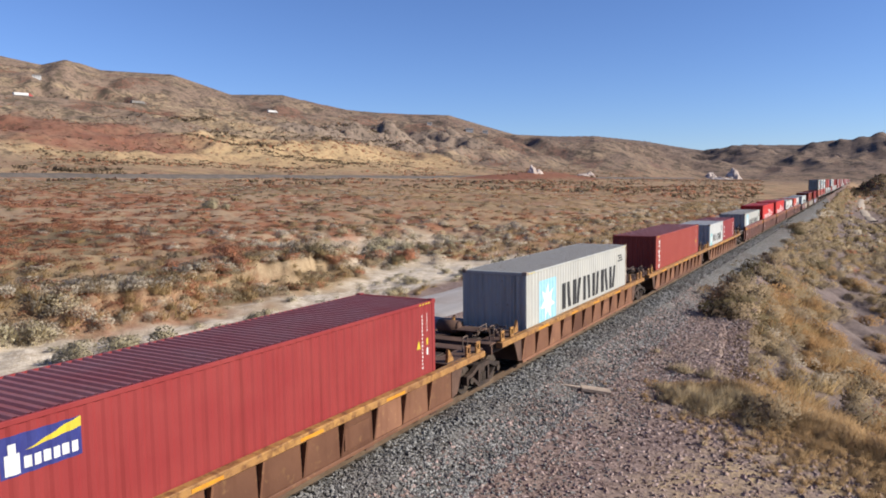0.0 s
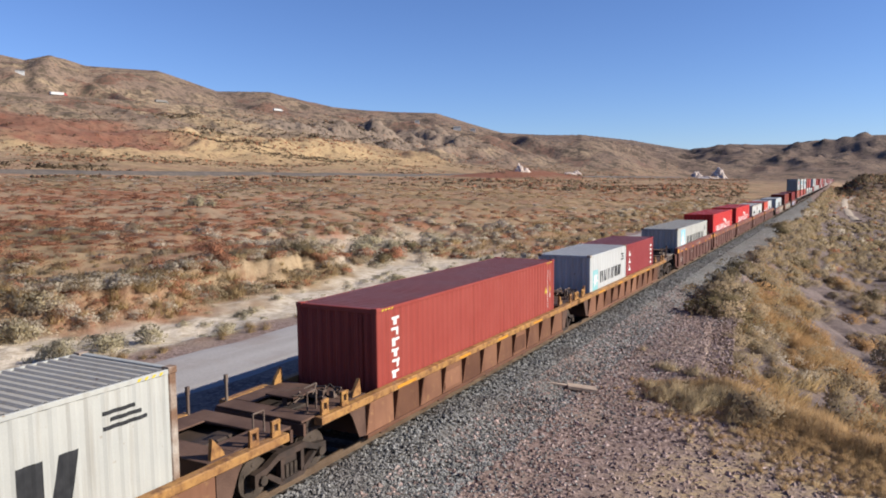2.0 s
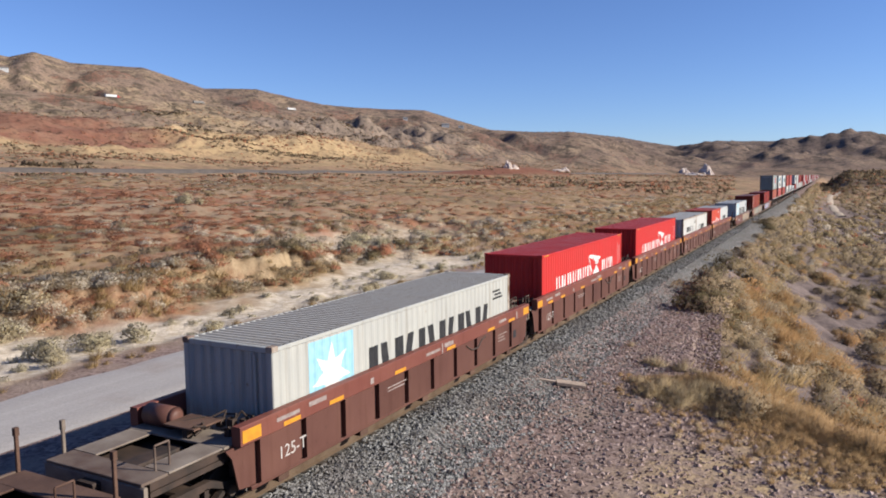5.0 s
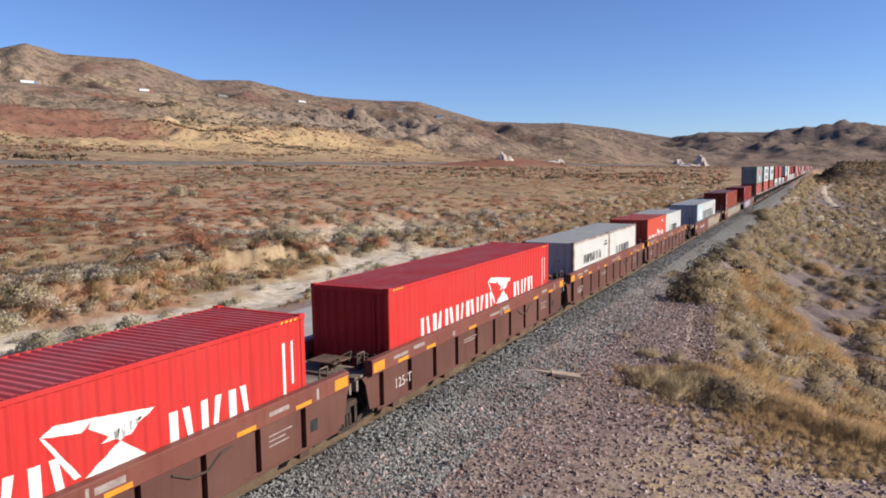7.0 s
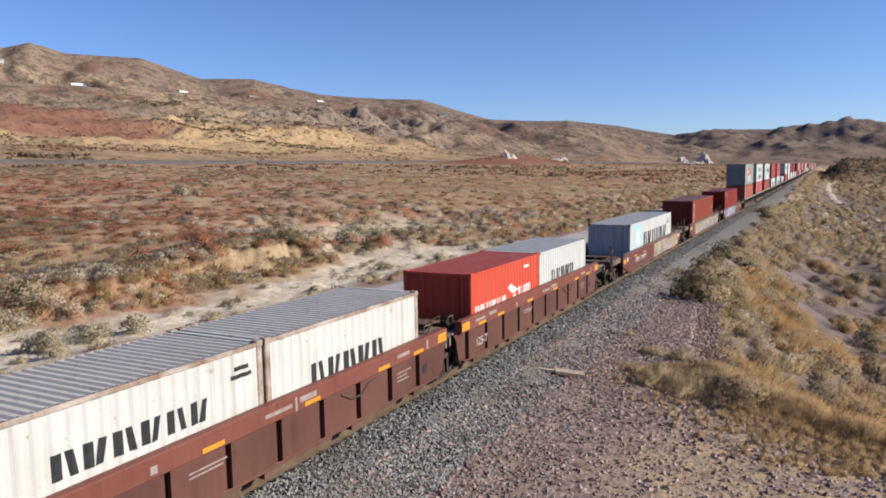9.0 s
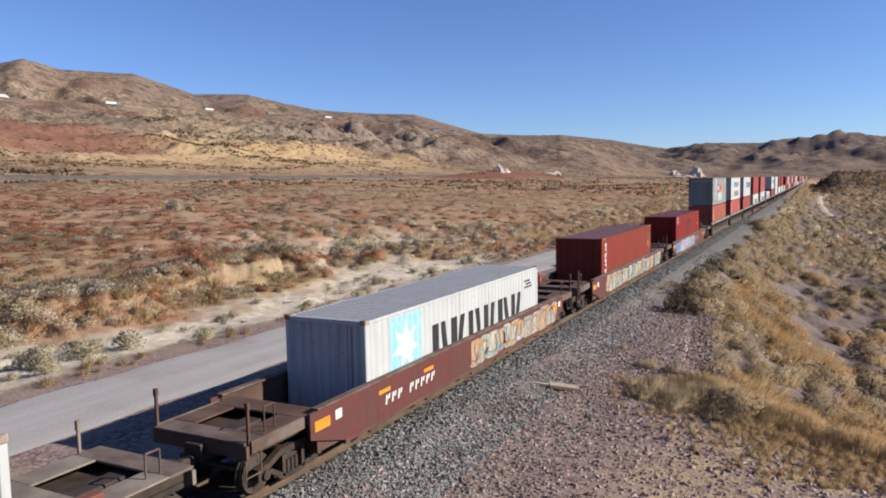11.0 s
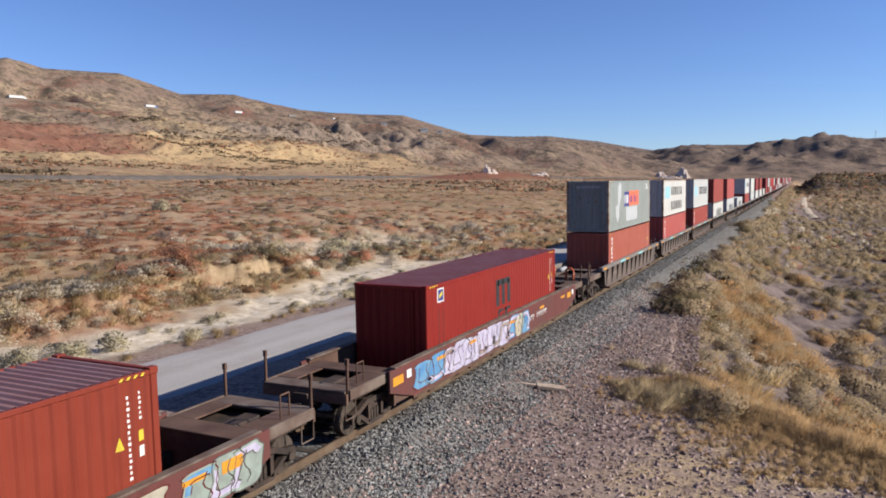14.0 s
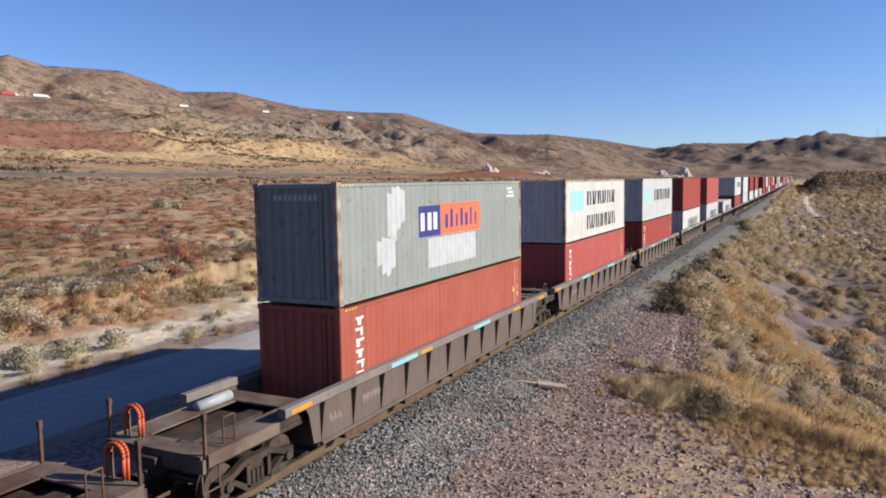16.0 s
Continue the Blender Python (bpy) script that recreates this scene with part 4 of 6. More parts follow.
def end_platform(car, kind, sign, half, well, z):
    """The deck over the bogie between the well and the car's end: plates round two openings."""
    def at(a, b):
        return sorted((sign * a, sign * b))
    deck = {"brown": walkway_steel, "grey": deck_worn}.get(kind, deck_rust)
    part("end_bulkhead", Shape().bar(-1.26, 1.26, *at(well - 0.05, well + 0.05), 0.35, z - 0.02), deck, car)
    part("cross_plate", Shape().bar(-1.24, 1.24, *at(well - 0.1, well + 0.55), z - 0.05, z, 0.01), deck, car)
    part("centre_sill", Shape().bar(-0.22, 0.22, *at(well + 0.55, half + 0.15), z - 0.50, z - 0.14, 0.03), steel_dark, car)
    for side in (1, -1):
        part("deck_plate", Shape().bar(*sorted((side * 0.62, side * 1.22)), *at(well + 0.56, half - 0.55), z - 0.045, z - 0.005, 0.01), deck, car)
    part("end_plate", Shape().bar(-1.2, 1.2, *at(half - 0.54, half), z - 0.06, z - 0.01, 0.01), deck_worn if kind != "yellow" else deck, car)
    part("under_frame", Shape().bar(-1.16, 1.16, *at(well + 0.12, half - 0.2), z - 0.34, z - 0.24, 0.02), steel_dark, car)
    for side in (1, -1):
        part("under_rail", Shape().bar(*sorted((side * 1.02, side * 1.16)), *at(well + 0.12, half - 0.2), z - 0.235, z - 0.06, 0.02), steel_dark, car)
    part("end_beam", Shape().bar(-1.25, 1.25, *at(half - 0.08, half), z - 0.34, z - 0.07, 0.02), deck, car)
    if kind == "maroon" or half > 9.3:
        for side in (1, -1):
            part("deck_sill", Shape().bar(*sorted((side * 1.225, side * 1.30)), *at(8.5, half - 0.1), z - 0.24, z + 0.01, 0.012), deck_worn, car)
        for x in (-1.22, 1.22):
            part("handrail", Shape().bar(x - 0.03, x + 0.03, *at(half - 0.13, half - 0.07), z - 0.05, z + 0.72, 0.008).bar(x - 0.045, x + 0.045, *at(half - 0.14, half - 0.06), z + 0.62, z + 0.76, 0.008), deck_rust, car)
        part("handrail", Shape().path([(1.1, sign * (half - 0.7), z), (1.1, sign * (half - 0.7), z + 0.5), (1.1, sign * (half - 1.0), z + 0.5), (1.1, sign * (half - 1.0), z)], 0.018), deck_rust, car)
        part("coupler", Shape().bar(-0.09, 0.09, *at(half, half + 0.62), z - 0.56, z - 0.36, 0.03).bar(-0.17, 0.17, *at(half + 0.5, half + 0.78), z - 0.60, z - 0.32, 0.05), steel_dark, car)
        part("step", Shape().path([(1.2, sign * (half - 0.02), z - 0.1), (1.2, sign * (half - 0.02), z - 0.72), (1.2, sign * (half - 0.45), z - 0.72), (1.2, sign * (half - 0.45), z - 0.1)], 0.016), deck_worn, car)
    else:
        part("handrail", Shape().bar(-1.30, -1.24, *at(half - 0.42, half - 0.36), z - 0.1, z + 0.55, 0.01).bar(-1.31, -1.23, *at(half - 0.43, half - 0.35), z + 0.40, z + 0.58, 0.01), deck_worn if kind == "yellow" else deck, car)
        part("handrail", Shape().path([(0.95, sign * (half - 0.5), z - 0.05), (0.95, sign * (half - 0.5), z + 0.42), (0.95, sign * (half - 0.8), z + 0.42), (0.95, sign * (half - 0.8), z - 0.05)], 0.02), deck_worn, car)
    return at


def brake_hose(car, x, y):
    """Orange hoses coiled over a pair of slim posts, their ends hanging down."""
    s = Shape()
    for k, (r, dy) in enumerate(((0.21, -0.05), (0.17, 0.0), (0.20, 0.05))):
        mid = x + 0.2
        arc = [(mid - r * math.cos(a), y + dy, 1.74 + r * math.sin(a)) for a in (radians(20 * i - 10) for i in range(11))]
        s.path([(mid - r * 0.92, y + dy, 1.34 + 0.1 * k)] + arc + [(mid + r * 0.9, y + dy, 1.42 - 0.08 * k)], 0.028, 7)
    part("brake_hose", s, hose_orange, car, "bright orange hoses coiled over posts", smooth=True)
    for dx in (0.06, 0.32):
        part("hose_post", Shape().bar(x + dx, x + dx + 0.04, y - 0.02, y + 0.02, 1.2, 1.76, 0.006), deck_worn, car)


def build_car(kind, near=0.0, far=0.0):
    """near, far: by how much its two end decks are longer than those over a shared bogie."""
    zt, zc, zb, half, well, stakes = FORMS[kind]
    chord, skin = SKINS[kind]
    car = thing("well_car", LABELS[kind], "railway car")
    for side in (1, -1):
        def sx(a, b):
            return sorted((side * a, side * b))
        if kind == "maroon":
            x = side * 1.40
            s = Shape().prism([(-half, zt - 0.62), (-half, zt - 0.05), (half, zt - 0.05), (half, zt - 0.62), (half - 1.3, zb), (-half + 1.3, zb)], "x", *sx(1.36, 1.42))
            part("side_panel", s, skin, car)
            part("inner_panel", Shape().bar(*sx(1.33, 1.357), -half + 0.3, half - 0.3, zb + 0.02, zt - 0.06, 0.005), deck_rust, car, "rust-brown inner face")
            part("top_flange", Shape().bar(*sx(1.245, 1.44), -half + 0.25, half - 0.25, zt - 0.05, zt, 0.012), chord, car)
            part("bottom_sill", Shape().bar(*sx(1.15, 1.40), -half + 1.3, half - 1.3, zb - 0.10, zb - 0.003, 0.015), deck_rust, car)
        else:
            part("top_chord", Shape().bar(*sx(1.245, 1.46), -half, half, zc, zt, 0.02), chord, car)
            gap = (2 * well) / stakes
            for k in range(stakes):
                y0 = -well + k * gap
                wide = 0.055 if kind != "brown" else 0.05
                part("side_panel", Shape().bar(*sx(1.285, 1.315), y0 + 0.01, y0 + gap - 0.01, zb, zc - 0.003, 0.004), skin, car)
                if kind == "brown":
                    part("outer_plate", Shape().bar(*sx(1.318, 1.425), y0 + 0.20, y0 + gap - 0.01, zb + 0.02, zc - 0.012, 0.01), skin, car)
                else:
                    part("stake", Shape().prism([(side * 1.316, zc - 0.004), (side * 1.455, zc - 0.004), (side * 1.43, zc - 0.15), (side * 1.335, zb + 0.01), (side * 1.316, zb + 0.01)], "y", y0 - wide / 2, y0 + wide / 2), skin, car)
                if kind == "yellow" and k in (3, 7):
                    part("repair_plate", Shape().bar(*sx(1.318, 1.34), y0 + 0.12, y0 + gap - 0.2, zb + 0.1, zc - 0.2, 0.004), yellow_rusty, car)
            part("bottom_sill", Shape().bar(*sx(1.22, 1.36), -well, well, zb - 0.09, zb - 0.002, 0.015), skin, car)
            for sg in (1, -1):
                reach = well + (0.35 if kind != "yellow" else 0.45)
                part("corner_gusset", Shape().prism([(sg * well, zb), (sg * well, zc - 0.004), (sg * (reach + 0.25), zc - 0.004), (sg * (reach + 0.1), zc - 0.2), (sg * (well + 0.3), zb + 0.05)], "x", *sx(1.29, 1.33)), deck_rust if kind == "yellow" else skin, car)
    for y in (-5.9, -3.0, 0.0, 3.0, 5.9):
        part("floor_beam", Shape().bar(-1.25, 1.25, y - 0.16, y + 0.16, 0.16, 0.285, 0.02), deck_rust, car)
    z = 1.32 if kind != "brown" else 1.36
    for sg in (1, -1):
        end_platform(car, kind, sg, {"maroon": 10.35, "brown": 7.68, "yellow": 8.9, "grey": 8.95}[kind] + (near if sg < 0 else far), well, z)
    if kind in ("yellow", "brown"):
        near_y = -{"brown": 7.2, "yellow": 8.0}[kind]
        tank = Shape().tube((-1.12, near_y + 0.1, z + 0.2), (-0.42, near_y + 0.1, z + 0.2), 0.22, 18)
        tank.tube((-1.2, near_y + 0.1, z + 0.2), (-1.12, near_y + 0.1, z + 0.2), 0.12, 18, 0.22).tube((-0.42, near_y + 0.1, z + 0.2), (-0.34, near_y + 0.1, z + 0.2), 0.22, 18, 0.12)
        part("air_tank", tank, deck_rust if kind == "yellow" else brown_car, car, smooth=True)
        part("valve_plate", Shape().bar(-0.35, 0.45, near_y - 0.25, near_y + 0.45, z + 0.16, z + 0.2, 0.01).bar(-0.1, 0.1, near_y, near_y + 0.2, z - 0.02, z + 0.16, 0.01), deck_rust, car)
        rng = random.Random(3)
        for k in range(9):
            v = Shape()
            x0, y0 = rng.uniform(-0.1, 0.9), near_y + rng.uniform(-0.2, 0.8)
            v.path([(x0, y0, z + 0.02), (x0 + rng.uniform(-0.25, 0.25), y0 + rng.uniform(-0.2, 0.2), z + rng.uniform(0.1, 0.28)), (x0 + rng.uniform(-0.4, 0.4), y0 + rng.uniform(-0.4, 0.4), z + rng.uniform(0.05, 0.2))], 0.022)
            v.box(x0 - 0.06, x0 + 0.07, y0 - 0.08, y0 + 0.05, z - 0.01, z + 0.16)
            part("brake_valve", v, deck_worn if kind == "yellow" and k % 3 else steel_dark, car)
    if kind == "yellow":
        for x in (-1.16, 1.16):
            for sg in (1, -1):
                y0 = sg * (well + 0.02)
                part("corner_guide", Shape().prism([(y0, z), (y0 + sg * 0.34, z), (y0 + sg * 0.28, z + 0.12), (y0 + sg * 0.05, z + 0.38)], "x", x - 0.04, x + 0.04), yellow_worn, car, "worn yellow corner guide")
        for y in (-8.3, -7.6, 7.7, 8.3):
            part("lifting_eye", Shape().bar(1.30, 1.36, y - 0.12, y + 0.12, zt - 0.02, zt + 0.1, 0.01).bar(1.30, 1.36, y - 0.12, y - 0.05, zt + 0.08, zt + 0.26, 0.01).bar(1.30, 1.36, y + 0.05, y + 0.12, zt + 0.08, zt + 0.26, 0.01).bar(1.30, 1.36, y - 0.12, y + 0.12, zt + 0.24, zt + 0.32, 0.01), yellow_worn, car)
        for k, (a, b) in enumerate(((-5.6, -4.7), (-2.3, -1.6), (0.4, 1.1), (3.4, 4.2))):
            part("reflector", Shape().box(1.457, 1.464, a, b, zc + 0.04, zt - 0.06), orange_sheet, car)
    if kind == "brown":
        for a in (-6.1, -4.6, -1.9, 0.9, 3.7, 5.4):
            part("reflector", Shape().box(1.457, 1.466, a, a + 0.52, zc + 0.04, zc + 0.13), orange_sheet, car)
        for a in (-7.25, 6.75):
            part("end_reflector", Shape().box(1.457, 1.466, a, a + 0.5, zc + 0.06, zc + 0.30), orange_sheet, car)
        mark("stencil", [rect(-6.3, -5.6, zc + 0.18, zc + 0.26), rect(-5.3, -4.7, zc + 0.2, zc + 0.3), rect(-0.3, 0.5, zc + 0.14, zc + 0.22), rect(0.6, 0.66, zc + 0.02, zc + 0.32), rect(0.75, 1.3, zc + 0.16, zc + 0.28), rect(-3.0, -2.86, zc + 0.08, zc + 0.22), rect(4.6, 5.2, zc + 0.15, zc + 0.24), rect(6.1, 6.18, zc + 0.05, zc + 0.3)], "faint", car, flat=1.46)
        mark("stencil", [rect(-2.2, -1.3, 1.08, 1.11), rect(-2.2, -1.4, 1.0, 1.03), rect(4.6, 5.3, 1.05, 1.08), rect(4.6, 5.1, 0.95, 0.98), rect(4.6, 5.2, 0.85, 0.88)], "faint", car, flat=1.425)
        words = bpy.data.curves.new("stencil_text", "FONT")
        words.body, words.size, words.extrude = "125-T", 0.36, 0.001
        t_ob = bpy.data.objects.new("stencil_text", words)
        scene.collection.objects.link(t_ob)
        bpy.context.view_layer.update()
        me = bpy.data.meshes.new_from_object(t_ob.evaluated_get(bpy.context.evaluated_depsgraph_get()))
        bpy.data.objects.remove(t_ob)
        me.materials.clear()
        me.materials.append(white_mark)
        t = part("stencil_text", me, None, car, "white stencilled capacity mark")
        t.matrix_local = Matrix.Translation((1.43, -6.25, 0.72)) @ pose(0, 0, 0, 90, 0, 90)
        # Thin black plate, painted in for the dark inside an opening.
        part("access_hole", Shape().box(1.424, 1.428, 5.9, 6.15, 0.72, 0.98), black_mark, car)
        part("drawn_line", Shape().path([(1.43, 2.2, 1.22), (1.43, 2.6, 1.02), (1.43, 3.0, 1.0), (1.43, 3.3, 1.2), (1.43, 3.6, 1.24)], 0.025), steel_dark, car)
    if kind == "maroon":
        for a in (-5.9, -3.6, 0.0, 3.4, 6.3):
            part("reflector", Shape().box(1.421, 1.427, a, a + 0.55, 1.06, 1.16), orange_sheet, car)
        for a in (-8.45, 7.25):
            part("end_reflector", Shape().box(1.421, 1.427, a, a + 0.55, 0.95, 1.18), orange_sheet, car)
            mark("white_plate", [rect(a + 0.75, a + 1.0, 1.0, 1.22)], "white", car, flat=1.42)
    if kind == "grey":
        for a, ink in ((-8.3, "orange_s"), (-4.2, "teal"), (-2.6, "o"), (1.0, "teal"), (4.6, "o"), (7.4, "o")):
            if ink == "teal":
                mark("faded_stripe", [rect(a, a + 1.4, zc + 0.03, zc + 0.15)], "teal", car, flat=1.46)
            else:
                part("reflector", Shape().box(1.457, 1.466, a, a + 0.7, zc + 0.04, zc + 0.14), orange_sheet, car)
        mark("stencil", [rect(-6.75 + 0.16 * k + d, -6.71 + 0.16 * k + d, 0.80, 0.98 - d) for k in range(3) for d in (0.0, 0.07)] + [rect(-5.35 + 0.17 * k + d, -5.31 + 0.17 * k + d, 0.84 + d, 1.04) for k in range(5) for d in (0.0, 0.07)], "faint", car, flat=1.316)
        if near > 0:
            brake_hose(car, -1.0, -10.3)
        part("walkway_pipe", Shape().tube((-0.85, -8.6, 1.40), (-0.85, -7.6, 1.40), 0.12, 14), silver, car, smooth=True)
    return car


def build_far_car():
    """A car far down the train, its stakes and plates joined."""
    zt, zc, zb, half, well, stakes = FORMS["grey"]
    car = thing("well_car", LABELS["grey"], "railway car")
    for side in (1, -1):
        def sx(a, b):
            return sorted((side * a, side * b))
        part("top_chord", Shape().box(*sx(1.245, 1.46), -half, half, zc, zt), grey_chord, car)
        s = Shape().box(*sx(1.285, 1.315), -well, well, zb, zc - 0.003)
        for k in range(stakes):
            y0 = -well + k * 2 * well / stakes
            s.prism([(side * 1.316, zc - 0.004), (side * 1.455, zc - 0.004), (side * 1.335, zb + 0.01), (side * 1.316, zb + 0.01)], "y", y0 - 0.03, y0 + 0.03)
        part("side_panel", s, grey_car, car)
    part("floor_beam", Shape().box(-1.25, 1.25, -6.0, -5.6, 0.16, 0.285).box(-1.25, 1.25, 5.6, 6.0, 0.16, 0.285), deck_rust, car)
    for sg in (1, -1):
        part("end_plate", Shape().box(-1.24, 1.24, *sorted((sg * (well - 0.1), sg * 8.95)), 1.26, 1.31), deck_rust, car)
    s = Shape().box(-1.0, 1.0, -9.25, -8.85, 0.44, 0.72)
    for y in (-9.95, -8.15):
        for x in (-0.84, 0.68):
            s.tube((x, y, WHEEL), (x + 0.15, y, WHEEL), WHEEL, 14)
    part("bogie", s, steel_dark, car)
    return car


def spray(car, y0, y1, inks, seed, z0=0.46, z1=1.34):
    """Spray-painted shapes with dark outlines on a smooth side."""
    rng = random.Random(seed)
    y, k = y0, 0
    while y < y1:
        w = rng.uniform(0.6, 1.15)
        zl, zh = z0 + rng.uniform(-0.02, 0.06), z1 - rng.uniform(-0.03, 0.10)
        lean = rng.uniform(-0.1, 0.45)
        mid, high = y + w / 2, (zh - zl) / 2
        n = 18
        wob = [rng.uniform(0.74, 1.22) for _ in range(n)]

        def ring(g):
            """A lopsided rounded outline, g times its full size."""
            out = []
            for i in range(n):
                a = 2 * math.pi * i / n
                c, q = math.cos(a), math.sin(a)
                dy = math.copysign(abs(c) ** 0.45, c) * w * 0.56 * wob[i] * g
                dz = math.copysign(abs(q) ** 0.45, q) * high * (0.9 + 0.1 * wob[i]) * g
                out.append((mid + dy + lean * dz / high * 0.5, (zl + zh) / 2 + dz))
            return out

        def hoop(g0, g1, i0=0, i1=n):
            """A painted stroke between two sizes of the outline."""
            p, q = ring(g0), ring(g1)
            return [[p[i % n], p[(i + 1) % n], q[(i + 1) % n], q[i % n]] for i in range(i0, i1)]

        ink = inks[k % len(inks)]
        mark("spray_shape", [ring(1.0)], ink, car, lift=0.002 + 0.0006 * (k % 5), flat=1.42)
        turn, span = rng.randrange(n), rng.randrange(7, 13)
        mark("spray_shade", hoop(0.86, 0.55, turn, turn + span), rng.choice(("sand", "faint", "mint") if ink == "cream" else ("azure", "lilac", "faint")), car, lift=0.0055, flat=1.42)
        strokes = hoop(1.03, 0.97) + hoop(0.58, 0.52, turn, turn + span)
        a, w2 = rng.uniform(-0.2, 0.2) * w + mid, rng.uniform(0.10, 0.2)
        bend = [(a + w2 * math.sin(2.2 * j / 6 * math.pi) * (1 - j / 8), zl + 0.12 + (zh - zl - 0.24) * j / 6) for j in range(7)]
        strokes += [[p, (p[0] + 0.035, p[1]), (q[0] + 0.035, q[1]), q] for p, q in zip(bend, bend[1:])]
        mark("spray_outline", strokes, "ash" if k % 4 else "dim", car, lift=0.0075, flat=1.42)
        y += w * 0.78
        k += 1


# container centre of each car at 0 s and its kind
CARS = [(10.55, "yellow"), (28.84, "yellow"), (46.97, "yellow"), (63.80, "yellow"), (83.27, "brown"), (98.73, "brown"), (114.30, "brown"), (129.88, "brown"), (145.42, "brown"),
        (166.32, "maroon"), (188.08, "maroon"), (210.02, "maroon"), (232.22, "grey"), (250.27, "grey"), (268.05, "grey"), (286.5, "grey"), (304.7, "grey"), (323.3, "grey")]
CARS += [(342.1 + 18.1 * k, "grey") for k in range(42)]
# cars with decks of their own at one end or both, and where their bogies stand
ENDS = {3: (0.0, 0.9, (-9.05, 8.9)), 4: (1.6, 0.0, (-8.1,)), 8: (0.0, 1.6, (-7.78, 8.1)), 9: (0.0, 0.0, (-8.75, 8.75)), 10: (0.0, 0.0, (-8.75, 8.75)), 11: (0.0, 0.0, (-8.75, 8.75)), 12: (1.65, 0.0, (-8.9,))}
cars, models = [], {}
for k, (y, kind) in enumerate(CARS):
    if k >= 17:
        kind = "grey"
        if "far" not in models:
            models["far"] = car = build_far_car()
        else:
            car = copy_thing(models["far"], pose(0, y, 0))
    elif k in ENDS:
        car = build_car(kind, *ENDS[k][:2])
        for yy in ENDS[k][2]:
            bogie(car, yy)
    elif kind not in models:
        car = models[kind] = build_car(kind)
        bogie(car, -{"yellow": 9.05, "brown": 7.78, "grey": 9.05}[kind])
    else:
        car = copy_thing(models[kind], pose(0, y, 0))
        wheels += [o for o in car.children_recursive if o.name.startswith("wheelset")] if k < 16 else []
    if k in (2, 5, 7, 8):
        for o in [o for o in car.children if o.name.startswith("air_tank")]:
            bpy.data.objects.remove(o)
    if k == 9:
        spray(car, -0.6, 7.4, ["sand", "cream", "cream"], 4)
        mark("stencil", [rect(-5.6 + 0.3 * i + d, -5.53 + 0.3 * i + d, 0.74 + d, 0.98, 0.05) for i in range(9) if i != 3 for d in (0.0, 0.12)], "white", car, flat=1.42)
    if k == 10:
        brake_hose(car, -1.0, -10.25)
        spray(car, -6.0, 5.3, ["cream", "cream", "cream", "mint", "cream"], 8)
        spray(car, 6.3, 8.0, ["mint"], 12)
    if k == 11:
        brake_hose(car, 0.45, 10.3)
        spray(car, -5.5, -0.3, ["lilac"], 21)
        spray(car, -7.3, -6.3, ["azure"], 23)
        spray(car, -0.1, 1.3, ["azure", "cream"], 24)
        mark("stencil", [rect(2.0 + 0.26 * i + d, 2.05 + 0.26 * i + d, 0.8 + d, 1.0, 0.04) for i in range(9) if i != 3 for d in (0.0, 0.1)], "white", car, flat=1.42)
    tagged(car, LABELS[kind], "railway car", "cars of the train")
    car.location = (0, y, 0)
    cars.append((car, y))

# ---- line, roads and distance ----


def stone_bed():
    m, nt, b, co = start("grey_ballast", 0.95, 0.0, 0.15)
    cell = nt.nodes.new("ShaderNodeTexVoronoi")
    cell.inputs["Scale"].default_value = 12.0
    nt.links.new(co, cell.inputs["Vector"])
    grey = nt.nodes.new("ShaderNodeRGBToBW")
    nt.links.new(cell.outputs["Color"], grey.inputs[0])
    col = mix_node(nt, "MIX", grey.outputs[0], (0.045, 0.045, 0.044), (0.22, 0.215, 0.205))
    col = mix_node(nt, "MULTIPLY", ramp_node(nt, noise_node(nt, co, 0.6, 4.0), 0.4, 0.7), col, (0.75, 0.66, 0.60))
    nt.links.new(col, b.inputs["Base Color"])
    bump(nt, b, cell.outputs["Distance"], 0.9, 0.04)
    return m


ballast_mat = stone_bed()


def road_surface():
    m, nt, b, co = start("pale_gravel_road", 0.95, 0.0, 0.15)
    lanes = ramp_node(nt, noise_node(nt, co, 1.0, 5.0, 0.6, (1.3, 0.05, 1.0)), 0.34, 0.66)
    col = mix_node(nt, "MIX", lanes, (0.275, 0.255, 0.245), (0.32, 0.30, 0.29))
    col = mix_node(nt, "MULTIPLY", ramp_node(nt, noise_node(nt, co, 0.35, 5.0), 0.5, 0.75), col, (0.82, 0.74, 0.70))
    grit = noise_node(nt, co, 14.0, 4.0, 0.7)
    col = mix_node(nt, "OVERLAY", 0.35, col, mix_node(nt, "MIX", grit, (0.0, 0.0, 0.0), (1.0, 1.0, 1.0)))
    nt.links.new(col, b.inputs["Base Color"])
    bump(nt, b, grit, 0.5, 0.02)
    return m


road_mat = road_surface()
asphalt = mottled("asphalt", (0.25, 0.215, 0.185), (0.30, 0.26, 0.22), 0.2, 0.9)
dark_ballast = mottled("dark_ballast", (0.10, 0.085, 0.078), (0.15, 0.125, 0.11), 0.3, 0.95, 3.0, 0.5, 0.1)
rail_steel = mottled("rusty_rail", (0.13, 0.085, 0.055), (0.20, 0.14, 0.095), 2.0, 0.6, 40.0, 0.3, 0.003, 0.3)
sleeper_wood = mottled("creosoted_sleeper", (0.055, 0.042, 0.034), (0.10, 0.08, 0.065), 2.0, 0.9)
old_wood = mottled("weathered_plank", (0.50, 0.40, 0.32), (0.36, 0.28, 0.22), 4.0, 0.9, 50.0, 0.4, 0.01)
